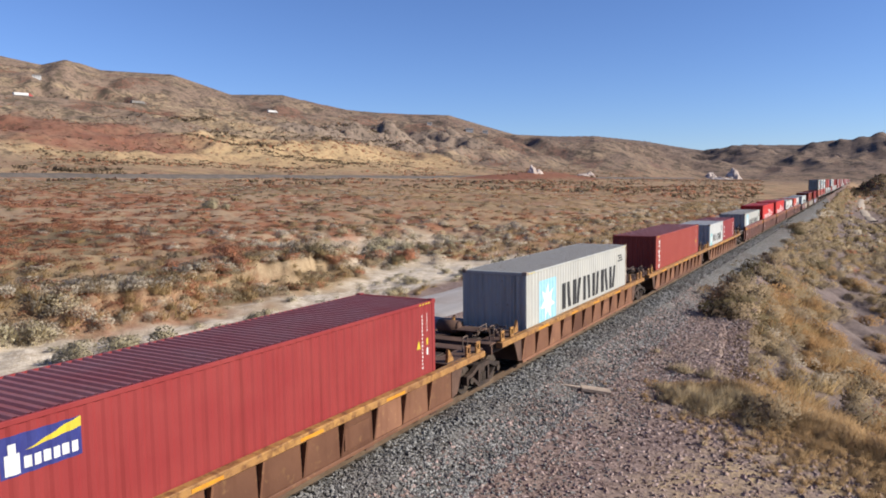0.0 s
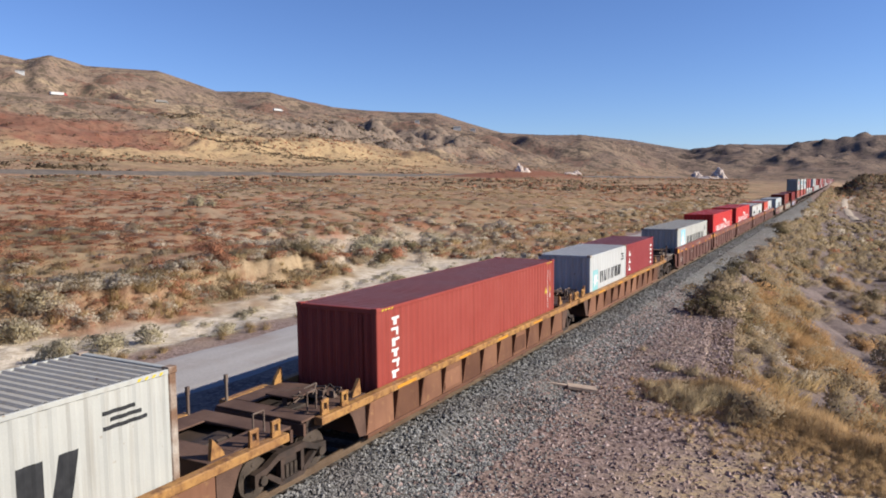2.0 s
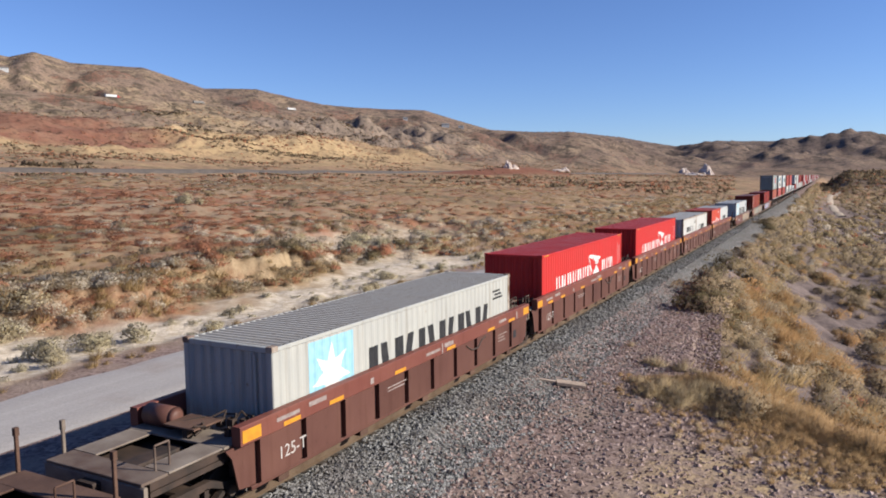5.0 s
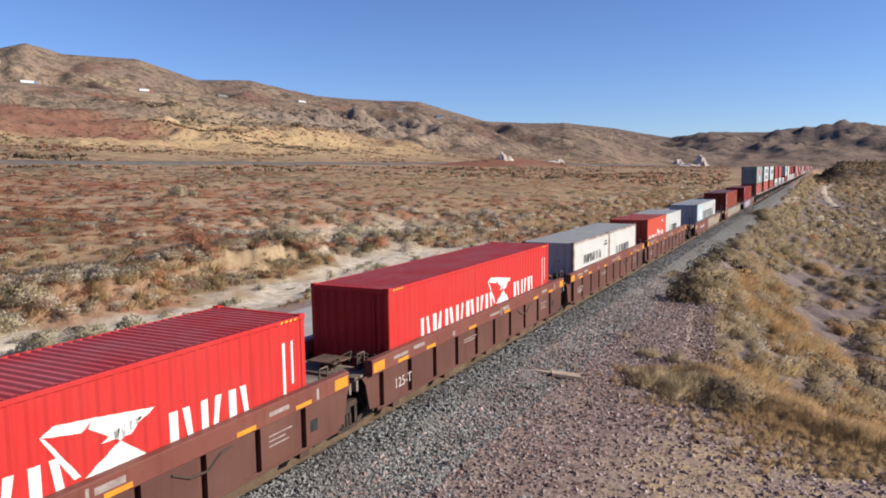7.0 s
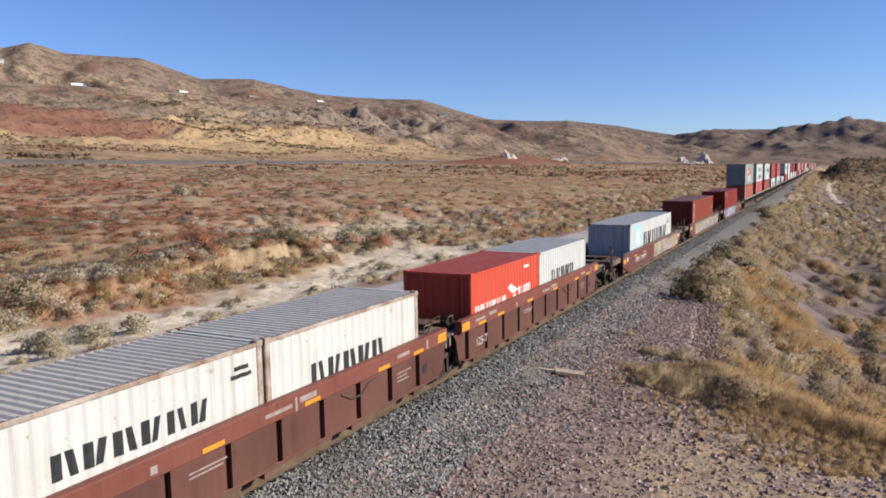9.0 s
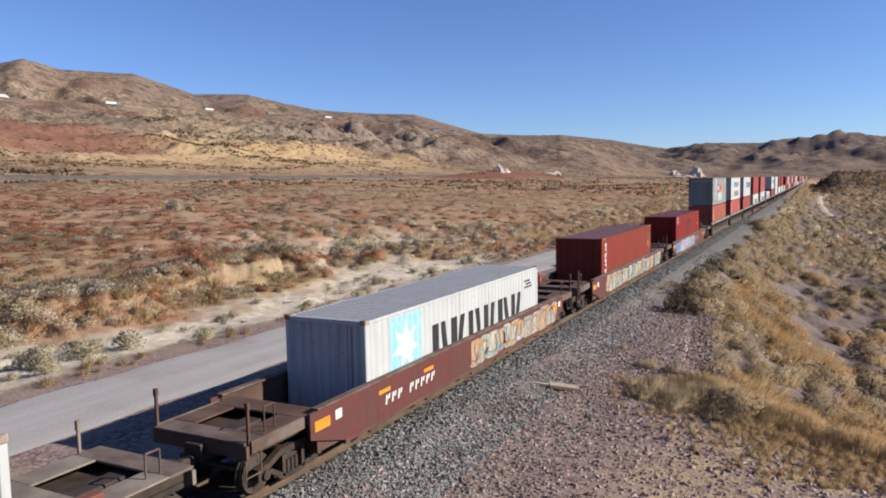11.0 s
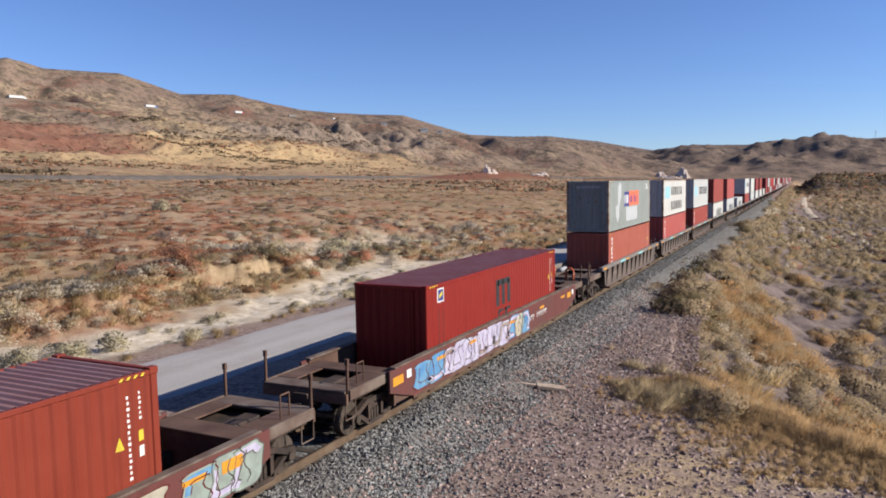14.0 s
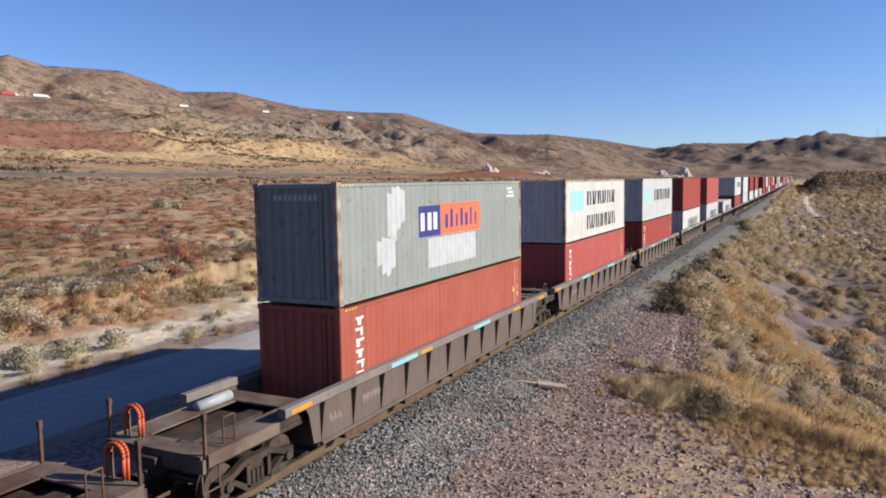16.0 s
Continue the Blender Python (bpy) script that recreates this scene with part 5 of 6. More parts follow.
pale_rock = mottled("pale_rock", (0.80, 0.68, 0.60), (0.62, 0.50, 0.43), 0.15, 0.95, 1.2, 0.4, 0.4)
path_mat = mottled("sandy_track", (0.46, 0.38, 0.30), (0.38, 0.31, 0.24), 0.2, 0.95)
white_paint = mottled("white_paint", (0.66, 0.66, 0.65), (0.56, 0.56, 0.56), 0.6, 0.6)
blue_paint = mottled("blue_paint", (0.12, 0.22, 0.42), (0.10, 0.18, 0.36), 0.6, 0.5)
red_paint = mottled("red_paint", (0.45, 0.06, 0.05), (0.38, 0.05, 0.05), 0.6, 0.5)
roof_mat = mottled("grey_roof", (0.20, 0.19, 0.18), (0.27, 0.25, 0.23), 0.8, 0.9)
glass_dark = mottled("dark_glass", (0.02, 0.025, 0.03), (0.03, 0.035, 0.04), 1.0, 0.1)
rubber = mottled("rubber", (0.02, 0.02, 0.02), (0.035, 0.033, 0.03), 2.0, 0.9)


def sheet(name, rows, mat):
    """A strip from rows of points of equal number."""
    n = len(rows[0])
    me = bpy.data.meshes.new(name)
    me.from_pydata([p for r in rows for p in r], [], [(i * n + k, i * n + k + 1, (i + 1) * n + k + 1, (i + 1) * n + k) for i in range(len(rows) - 1) for k in range(n - 1)])
    me.polygons.foreach_set("use_smooth", [True] * len(me.polygons))
    me.materials.append(mat)
    return new(name, me)


def stations(a, b, first=0.5, grow=1.012):
    out, y, d = [a], a, first
    while y < b:
        y += d
        d *= grow
        out.append(min(y, b))
    return out


def wob(a, b, k):
    return float(fbm(np.array([a]), np.array([b]), 3, k)[0]) - 0.5


rows = []
for y in stations(-60, 1500):
    prof = [(-3.9, -0.86), (-3.3, -0.70), (-2.6, -0.46), (-1.9, -0.23), (-1.45, -0.19), (-0.7, -0.2), (0, -0.2), (0.7, -0.2), (1.45, -0.19), (1.9, -0.24), (2.15, -0.34), (2.4, -0.45), (2.7, -0.565), (3.0, -0.68), (3.4, -0.86)]
    rows.append([(x + (1.1 * min(1.0, max(0.0, (y - 38) / 45)) if x > 2 else 0) + 0.30 * wob(x * 1.3, y * 1.3, 6) * (abs(x) > 1.6), y, z + 0.07 * wob(x * 3, y * 3, 7)) for x, z in prof])
tagged(sheet("ballast_bed", rows, ballast_mat), "grey crushed-stone bed under the railway line", "ballast", kind="structure")

for side in (1, -1):
    ring = [(-0.07, -0.165), (0.07, -0.165), (0.07, -0.15), (0.012, -0.12), (0.012, -0.045), (0.036, -0.035), (0.036, -0.006), (0.028, 0.0), (-0.028, 0.0), (-0.036, -0.006), (-0.036, -0.035), (-0.012, -0.045), (-0.012, -0.12), (-0.07, -0.15)]
    rail = new("rail", Shape().prism([(side * 0.7535 + x, z) for x, z in ring], "y", -60, 1500).mesh("rail", rail_steel))
    tagged(rail, "rusty steel rail of the line", "rail", kind="structure")
s = Shape()
for k in range(700):
    y = -20 + 0.53 * k
    s.box(-1.25, 1.25, y - 0.11, y + 0.11, -0.33, -0.175)
tagged(new("sleepers", s.mesh("sleepers", sleeper_wood)), "dark timber sleepers half buried in ballast", "sleeper", kind="stuff")

rows = []
for y in stations(-60, 700, 0.8):
    a, b = -12.7 + 0.9 * wob(y / 3, 1, 41), -7.4 + 0.6 * wob(y / 2, 9, 42)
    rows.append([(a + (b - a) * k / 8, y, -0.70 + 0.035 * math.sin(k * 1.57) ** 2 + 0.04 * wob(k * 0.8, y * 0.8, 43) - (0.10 if k in (0, 8) else 0)) for k in range(9)])
tagged(sheet("service_road", rows, road_mat), "pale grey gravel service road beside the line", "road", kind="structure")

rows = []
for y in stations(-400, 1300, 2.0, 1.006):
    base = float(ground(np.array([-236.0]), np.array([y]))[0])
    base = 10.0 + 0.4 * (base - 10.0)
    rows.append([(-x, y, base + z + 0.15 * wob(x, y / 4, 51)) for x, z in ((229.0, -1.5), (232.0, 0.6), (233.6, 1.7), (236.5, 1.8), (239.4, 1.7), (243.0, -0.8))])
tagged(sheet("upper_railway_bank", rows, dark_ballast), "dark ballast bank of a second railway line across the flats", "embankment", kind="structure")


def highway_height(y):
    return 104 + max(-700, min(720, y - 468)) * 0.032


rows = []
for y in stations(-350, 1400, 6.0, 1.0):
    rows.append([(-769 + x, y, highway_height(y) + 0.5) for x in (-11, -5, 0, 5, 11)])
tagged(sheet("highway", rows, asphalt), "grey asphalt highway cut into the hillside", "road", kind="structure")

def place_on(az, el, r0, r1):
    """Where a line of sight at this bearing and height first meets the hillside."""
    r = np.linspace(r0, r1, 500)
    x, y = EYE[0] - r * math.sin(radians(az)), EYE[1] + r * math.cos(radians(az))
    z = ground(x, y)
    k = int(np.argmax((z - EYE[2]) / r >= math.tan(radians(el))))
    return float(x[k]), float(y[k]), float(z[k])


def drape(name, pts, half, label):
    """A worn track along pts, lying on the ground."""
    rows = []
    for a, b in zip(pts, pts[1:]):
        n = Vector((-(b - a).y, (b - a).x, 0.0)).normalized()
        for k in range(9 if b is pts[-1] else 8):
            p = a.lerp(b, k / 8)
            rows.append([])
            for w in (-1.0, -0.55, 0.55, 1.0):
                q = p + n * w * half
                rows[-1].append((q.x, q.y, float(ground(np.array([q.x]), np.array([q.y]))[0]) + (0.30 if abs(w) < 0.8 else 0.1)))
    tagged(sheet(name, rows, path_mat), label, "track", kind="structure")


pts = [Vector(place_on(az, el, 60, 900)) for az, el in ((-1.41, -1.22), (-0.74, -1.22), (-0.2, -1.49), (-0.22, -1.88), (-0.51, -2.42), (-1.07, -2.95))]
TRACK = np.array([tuple(a.lerp(b, k / 8)) for a, b in zip(pts, pts[1:]) for k in range(8)])
drape("dirt_track", pts, 1.1, "pale sandy dirt track winding down the valley")


def house(az, el, size):
    h = thing("house", "small white house high on the dry hillside", "house", "houses on the hills")
    w, d, t = size
    part("wall", Shape().box(-w / 2, w / 2, -d / 2, d / 2, -3, t), white_paint, h)
    part("roof", Shape().prism([(-d / 2 - 0.4, t), (d / 2 + 0.4, t), (0, t + d * 0.28)], "x", -w / 2 - 0.4, w / 2 + 0.4), roof_mat, h)
    for k in range(3):
        part("window", Shape().box(-w * 0.3 + k * w * 0.25, -w * 0.3 + k * w * 0.25 + 1.2, -d / 2 - 0.05, -d / 2 + 0.05, t - 2.0, t - 0.9), glass_dark, h)
    x, y, z = place_on(az, el, 700, 2400)
    h.location = (x, y, z)
    h.rotation_euler = (0, 0, radians(az))


for az, el, size in ((27.4, 4.05, (15, 8, 4)), (26.2, 3.92, (11, 8, 3.5)), (58.1, 7.45, (13, 8, 3.5)), (30.5, 4.6, (8, 6, 3))):
    house(az, el, size)


def pylon(az, r):
    x, y = EYE[0] - r * math.sin(radians(az)), EYE[1] + r * math.cos(radians(az))
    t = thing("pylon", "grey lattice power pylon on the far ridge", "pylon", "pylons on the ridge")
    h = 34.0
    for a, b in ((1, 1), (1, -1), (-1, 1), (-1, -1)):
        part("leg", Shape().tube((a * 5, b * 5, -6), (a * 0.8, b * 0.8, h), 0.13, 5), silver, t)
    for k, w in ((0.62, 9), (0.78, 8), (0.93, 7)):
        part("cross_arm", Shape().tube((-w, 0, h * k), (w, 0, h * k), 0.15, 5), silver, t)
    br = Shape()
    for k in range(8):
        s0, s1 = 5 - 4.2 * k / 8, 5 - 4.2 * (k + 1) / 8
        br.tube((-s0, -s0, h * k / 8), (s1, -s1, h * (k + 1) / 8), 0.09, 4).tube((s0, -s0, h * k / 8), (-s1, -s1, h * (k + 1) / 8), 0.09, 4)
    part("bracing", br, silver, t)
    t.location = (x, y, float(ground(np.array([x]), np.array([y]))[0]))


for az, r in ((-1.35, 3370), (-4.4, 3370)):
    pylon(az, r)


def boulder(name, label, x, y, size, mat, seed, sink=0.25):
    bm = bmesh.new()
    bmesh.ops.create_icosphere(bm, subdivisions=4, radius=1.0)
    for v in bm.verts:
        p = v.co.copy()
        n = noise.fractal(p * 1.3 + Vector((seed, 0, 0)), 0.9, 2.1, 5)
        c = noise.cell(p * 2.2 + Vector((0, seed, 0)))
        v.co = p * (1 + 0.30 * n + 0.08 * c)
        v.co.x, v.co.y = v.co.x * (1.15 - 0.5 * max(0.0, p.z)), v.co.y * (1.15 - 0.5 * max(0.0, p.z))
        v.co = Vector((v.co.x * size[0], v.co.y * size[1], v.co.z * size[2]))
    me = bpy.data.meshes.new(name)
    bm.to_mesh(me)
    bm.free()
    me.materials.append(mat)
    ob = new(name, me)
    ob.location = (x, y, float(ground(np.array([x]), np.array([y]))[0]) - size[2] * sink)
    return tagged(ob, label, "rock")


for k, (az, el, size) in enumerate(((7.89, 0.16, (14, 11, 19)), (9.47, 0.16, (11, 9, 12)), (8.75, 0.10, (16, 9, 4)), (22.58, 0.78, (3.4, 3.4, 6.0)), (22.1, 0.75, (3.0, 2.8, 3.0)), (18.24, 0.48, (6, 5, 5)), (18.8, 0.5, (8, 5, 3)))):
    x, y, z = place_on(az, el, 120, 2600)
    boulder("rock_outcrop", "pale weathered rock outcrop above the scrub", x, y, size, pale_rock, 3.0 * k, 0.1)

plank = thing("plank", "weathered timber plank lying on the gravel", "plank")
part("board", Shape().bar(-0.10, 0.86, -0.22, 0.22, 0.0, 0.11, 0.008), old_wood, plank)
part("batten", Shape().bar(-0.88, -0.104, -0.07, 0.08, 0.01, 0.09, 0.006), old_wood, plank)
plank.matrix_world = pose(3.13, 22.75, -0.63, 0, 8, 24)


def build_truck(trailer_mat, cab_mat, label):
    t = thing("truck", label, "truck", "trucks on the highway")
    tr = part("trailer", Shape().bar(-1.3, 1.3, -10.2, 5.5, 1.2, 4.1, 0.05), trailer_mat, t)
    part("undercarriage", Shape().box(-0.5, 0.5, -10.0, 9.0, 0.8, 1.18), rubber, tr)
    cab = part("cab", Shape().prism([(6.0, 0.7), (6.0, 3.7), (6.6, 3.9), (8.3, 3.1), (8.6, 2.2), (10.2, 1.9), (10.3, 0.7)], "x", -1.2, 1.2), cab_mat, t)
    part("windscreen", Shape().prism([(8.34, 3.0), (8.62, 2.3), (8.66, 2.3), (8.38, 3.02)], "x", -1.05, 1.05), glass_dark, cab)
    for y in (-9.2, -8.0, 6.4, 7.5, 9.6):
        for x in (-1.25, 0.95):
            part("wheel", Shape().tube((x, y, 0.5), (x + 0.3, y, 0.5), 0.5, 14), rubber, t)
    return t


def truck_pose(y):
    return pose(-764, y, highway_height(y) + 0.52, math.degrees(math.atan(0.032)), 0, 0)


trucks = []
for y0, speed, tm, cm, label in ((848, 20.9, white_paint, white_paint, "white articulated truck climbing the highway"), (610, 28.7, roof_mat, roof_mat, "dull grey articulated truck on the highway"),
                                 (466, 29.7, white_paint, red_paint, "white articulated truck with a red cab"), (323, 27.8, white_paint, blue_paint, "white articulated truck with a blue cab"),
                                 (345, 13.0, white_paint, white_paint, "white articulated truck on the highway"), (308, 13.0, red_paint, white_paint, "red articulated truck on the highway")):
    t = build_truck(tm, cm, label)
    trucks.append((t, y0, speed))

# ---- plants ----
rust_leaf = leafy("rust_brown_foliage", (0.55, 0.250, 0.155), (0.67, 0.335, 0.215))
sage_leaf = leafy("grey_sage_foliage", (0.68, 0.60, 0.50), (0.82, 0.74, 0.63))
olive_leaf = leafy("olive_foliage", (0.38, 0.30, 0.175), (0.48, 0.385, 0.235))
dark_olive = leafy("dark_olive_foliage", (0.20, 0.165, 0.10), (0.29, 0.24, 0.145))
# Darkened copy of the sage colour, toned down where the bank renders too bright.
darkened_sage_leaf = leafy("darkened_sage_foliage", (0.44, 0.345, 0.235), (0.53, 0.43, 0.30))
amber_leaf = leafy("amber_grass", (0.46, 0.285, 0.145), (0.60, 0.395, 0.21))
straw_leaf = leafy("straw_grass", (0.52, 0.36, 0.18), (0.76, 0.56, 0.31))
brown_leaf = leafy("brown_grass", (0.62, 0.42, 0.235), (0.80, 0.57, 0.335))
pale_leaf = leafy("pale_dry_foliage", (0.58, 0.52, 0.36), (0.80, 0.72, 0.52))
dark_leaf = leafy("dark_scrub", (0.17, 0.13, 0.09), (0.28, 0.215, 0.145))
twig_mat = mottled("grey_twigs", (0.09, 0.065, 0.045), (0.15, 0.11, 0.08), 6.0, 0.9)


def dome(tris):
    """Unit directions out of the clump at each triangle, for its soft shading."""
    d = tris.mean(1) * (1.0, 1.0, 0.9) + (0.0, 0.0, 0.25)
    return d / (np.linalg.norm(d, axis=1)[:, None] + 1e-6)


def outward(tris):
    """Turn each triangle so that it faces out of its clump."""
    face = np.cross(tris[:, 1] - tris[:, 0], tris[:, 2] - tris[:, 0])
    back = (face * dome(tris)).sum(1) < 0
    tris[back] = tris[back][:, ::-1]
    return tris


def bush_tris(rng, n, leaf, lumps=6, squat=0.75, spread=1.0):
    """n loose triangles in a dome of unit radius made of several lumps."""
    c = rng.normal(0, 0.38, (lumps, 3)) * (spread, spread, 0.45)
    c[:, 2] = np.abs(c[:, 2]) + 0.30
    w = rng.uniform(0.32, 0.55, lumps)
    pick = rng.integers(0, lumps, n)
    d = rng.normal(0, 1, (n, 3))
    d /= np.linalg.norm(d, axis=1)[:, None]
    p = c[pick] + d * (w[pick] * rng.uniform(0.45, 1.0, n) ** 0.5)[:, None]
    p[:, 2] = np.maximum(p[:, 2] * squat, 0.02 + 0.04 * rng.random(n))
    a = rng.normal(0, 1, (n, 3)) * leaf
    b = rng.normal(0, 1, (n, 3)) * leaf
    up = d * leaf * 1.3
    up[:, 2] += leaf * 0.6
    return outward(np.stack([p - a * 0.5, p + a * 0.5 + b * 0.3, p + up], 1))


def tuft_tris(rng, n, lean=0.5, base=0.25):
    """n grass blades that fan out of one root, unit height."""
    p = np.zeros((n, 3))
    p[:, :2] = rng.normal(0, base, (n, 2))
    d = np.zeros((n, 3))
    d[:, :2] = rng.normal(0, lean, (n, 2)) + p[:, :2] * 0.8
    d[:, 2] = rng.uniform(0.55, 1.0, n)
    side = np.stack([-d[:, 1], d[:, 0], np.zeros(n)], 1) + rng.normal(0, 0.2, (n, 3)) * (1, 1, 0)
    side /= np.linalg.norm(side, axis=1)[:, None] + 1e-6
    return outward(np.stack([p - side * 0.03, p + side * 0.03, p + d], 1))


def tri_mesh(name, soup_of, mat):
    """One mesh of loose leaves, from (triangles, directions) or from a single clump."""
    tris, soft = soup_of if isinstance(soup_of, tuple) else (soup_of, dome(soup_of))
    tris = np.asarray(tris, np.float32).reshape(-1, 3, 3)
    n = len(tris)
    me = bpy.data.meshes.new(name)
    me.vertices.add(3 * n)
    me.vertices.foreach_set("co", tris.ravel())
    me.loops.add(3 * n)
    me.loops.foreach_set("vertex_index", np.arange(3 * n, dtype=np.int32))
    me.polygons.add(n)
    me.polygons.foreach_set("loop_start", np.arange(0, 3 * n, 3, dtype=np.int32))
    me.materials.append(mat)
    me.update(calc_edges=True)
    me.validate()
    normals = np.repeat(np.asarray(soft, np.float32), 3, axis=0)
    me.attributes.new("custom_normal", "FLOAT_VECTOR", "POINT").data.foreach_set("vector", normals.ravel())
    return me


def pile(soups):
    return tuple(np.concatenate([s[k] for s in soups]) for k in (0, 1))


def spread(models, x, y, size, rng, flat=1.0, sink=0.05):
    """Copies of the model clumps at x, y, turned and sized, as one triangle soup."""
    z = ground(x, y)
    out, soft = [], []
    which = rng.integers(0, len(models), len(x))
    for k, m in enumerate(models):
        sel = np.where(which == k)[0]
        if not len(sel):
            continue
        a = rng.uniform(0, 2 * np.pi, len(sel))
        s = size[sel]
        ca, sa = np.cos(a)[:, None, None], np.sin(a)[:, None, None]
        g = np.empty((len(sel), *m.shape))
        g[..., 0] = (m[None, ..., 0] * ca - m[None, ..., 1] * sa) * s[:, None, None] + x[sel][:, None, None]
        g[..., 1] = (m[None, ..., 0] * sa + m[None, ..., 1] * ca) * s[:, None, None] + y[sel][:, None, None]
        g[..., 2] = m[None, ..., 2] * (s * rng.uniform(0.75, 1.2, len(sel)) * flat)[:, None, None] + (z[sel] - sink * s)[:, None, None]
        out.append(g.reshape(-1, 3, 3))
        d = dome(m)
        ca, sa = ca[..., 0], sa[..., 0]
        soft.append(np.stack([d[None, :, 0] * ca - d[None, :, 1] * sa, d[None, :, 0] * sa + d[None, :, 1] * ca, np.broadcast_to(d[None, :, 2], (len(sel), len(d)))], -1).reshape(-1, 3))
    return np.concatenate(out), np.concatenate(soft)


def fan(rng, n, a0, a1, r0, r1, power=1.0):
    az = np.radians(rng.uniform(a0, a1, n))
    t = rng.random(n)
    r = (r0 ** (2 * power) + t * (r1 ** (2 * power) - r0 ** (2 * power))) ** (0.5 / power)
    return EYE[0] - r * np.sin(az), EYE[1] + r * np.cos(az)


def washed(x, y):
    """True in the sandy wash, where little grows."""
    u = -x
    w = np.abs(u - 34 - 0.16 * (y - 65) - 7 * np.sin(y / 23.0)) + 50 * (1 - step(44, 56, y))
    return ((w < 6) & (u > 27) & (y < 88)) | ((u < 36) & (y > 46) & (y < 62))


rng = np.random.default_rng(5)
NEAR = [bush_tris(rng, 250, 0.085, 9) for _ in range(4)]
BRUSH = [bush_tris(rng, 420, 0.065, 10, 0.85) for _ in range(3)]
MID = [bush_tris(rng, 64, 0.19, 6) for _ in range(4)]
FAR = [bush_tris(rng, 14, 0.45, 3) for _ in range(4)]
TUFT = [tuft_tris(rng, 70) for _ in range(3)]
TUFT_MID = [tuft_tris(rng, 26, 0.55, 0.35) * (1, 1, 1) for _ in range(3)]

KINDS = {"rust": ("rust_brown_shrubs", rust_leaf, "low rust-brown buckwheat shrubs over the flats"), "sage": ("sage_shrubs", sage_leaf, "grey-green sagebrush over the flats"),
         "brush": ("grey_olive_shrubs", darkened_sage_leaf, "grey-olive brush, a darkened sage colour, over the bank and valley"),
         "olive": ("olive_shrubs", olive_leaf, "dark olive shrubs over the flats"), "straw": ("straw_grass", straw_leaf, "dry golden grass over the flats"),
         "pale": ("pale_shrubs", pale_leaf, "pale dry rabbitbrush along the sandy wash"), "dark": ("dark_scrub", dark_leaf, "dark scrub dotted over the far slopes")}
soup = {k: [] for k in KINDS}


def sow(kind, models, x, y, lo, hi, flat=1.0):
    if len(x):
        soup[kind].append(spread(models, x, y, rng.uniform(lo, hi, len(x)), rng, flat))


def choose(x, y, shares):
    """Which kind grows at each place, by the shares that hold there."""
    names = list(shares)
    w = np.cumsum(np.stack([np.broadcast_to(shares[k], x.shape) for k in names]), 0)
    pick = (rng.random(len(x)) * w[-1] > w).sum(0)
    return {k: pick == i for i, k in enumerate(names)}


def bank_edge(x, y):
    return 25 + 5 * (fbm(x / 9 + 3, y / 9, 3, 21) - 0.5) * 2


def within(v, lo, hi, soft):
    return step(lo - soft, lo + soft, v) * (1 - step(hi - soft, hi + soft, v))


# flats left of the line
for n, r0, r1, models, tufts, lo, hi in ((900, 26, 50, NEAR, TUFT, 0.4, 0.95), (4000, 30, 95, NEAR, TUFT, 0.45, 1.05), (7600, 95, 262, MID, TUFT_MID, 0.6, 1.4)):
    x, y = fan(rng, n, 6, 63, r0, r1, 0.75)
    u = -x
    keep = (u > bank_edge(x, y) - 0.5) & (u < 228) & ~(washed(x, y) & (rng.random(n) < 0.92))
    x, y = x[keep], y[keep]
    u = -x
    az, r = np.degrees(np.arctan2(EYE[0] - x, y)), np.hypot(x - EYE[0], y)
    one, two, three = fbm(x / 22, y / 22, 3, 91), fbm(x / 13 + 30, y / 13, 3, 92), fbm(x / 30 - 12, y / 30, 3, 93)
    red_flat = within(az, 37, 70, 3) * within(r, 62, 175, 14)
    gold_flat = within(az, 5, 40, 3) * within(r, 120, 300, 16)
    brown_flat = within(az, 29, 42, 2) * within(r, 84, 124, 7)
    top_flat = step(150, 185, u)
    shares = {"rust": (0.22 + 1.1 * step(0.44, 0.58, one) + 0.9 * red_flat * step(0.38, 0.5, one)) * (1 - 0.62 * top_flat) * (1 - 0.55 * gold_flat) * (1 - 0.5 * brown_flat),
              "straw": (0.30 + 0.6 * step(0.5, 0.6, three)) * (1 + 1.6 * gold_flat) * (1 - 0.55 * red_flat),
              "sage": (0.04 + 0.15 * step(0.52, 0.64, two)) * (1 + 1.6 * top_flat),
              "brush": (0.10 + 0.22 * step(0.5, 0.62, two)) * (1 - 0.5 * gold_flat) + 0.8 * brown_flat, "olive": (0.03 + 0.12 * step(0.54, 0.66, 1 - one)) * (1 - 0.5 * gold_flat) + 0.2 * brown_flat,
              "bare": 0.26 + 0.5 * step(0.52, 0.62, 1 - two)}
    grows = choose(x, y, shares)
    low = 1.0 if r1 < 100 else 0.62
    for kind, what, a, b, flat in (("rust", models, lo, hi, 0.46), ("straw", tufts, lo * 0.9, hi * 0.7, 0.8), ("sage", models, lo, hi, 0.6), ("brush", models, lo, hi, 0.55), ("olive", models, lo, hi, 0.65)):
        sow(kind, what, x[grows[kind]], y[grows[kind]], a, b, flat * low)
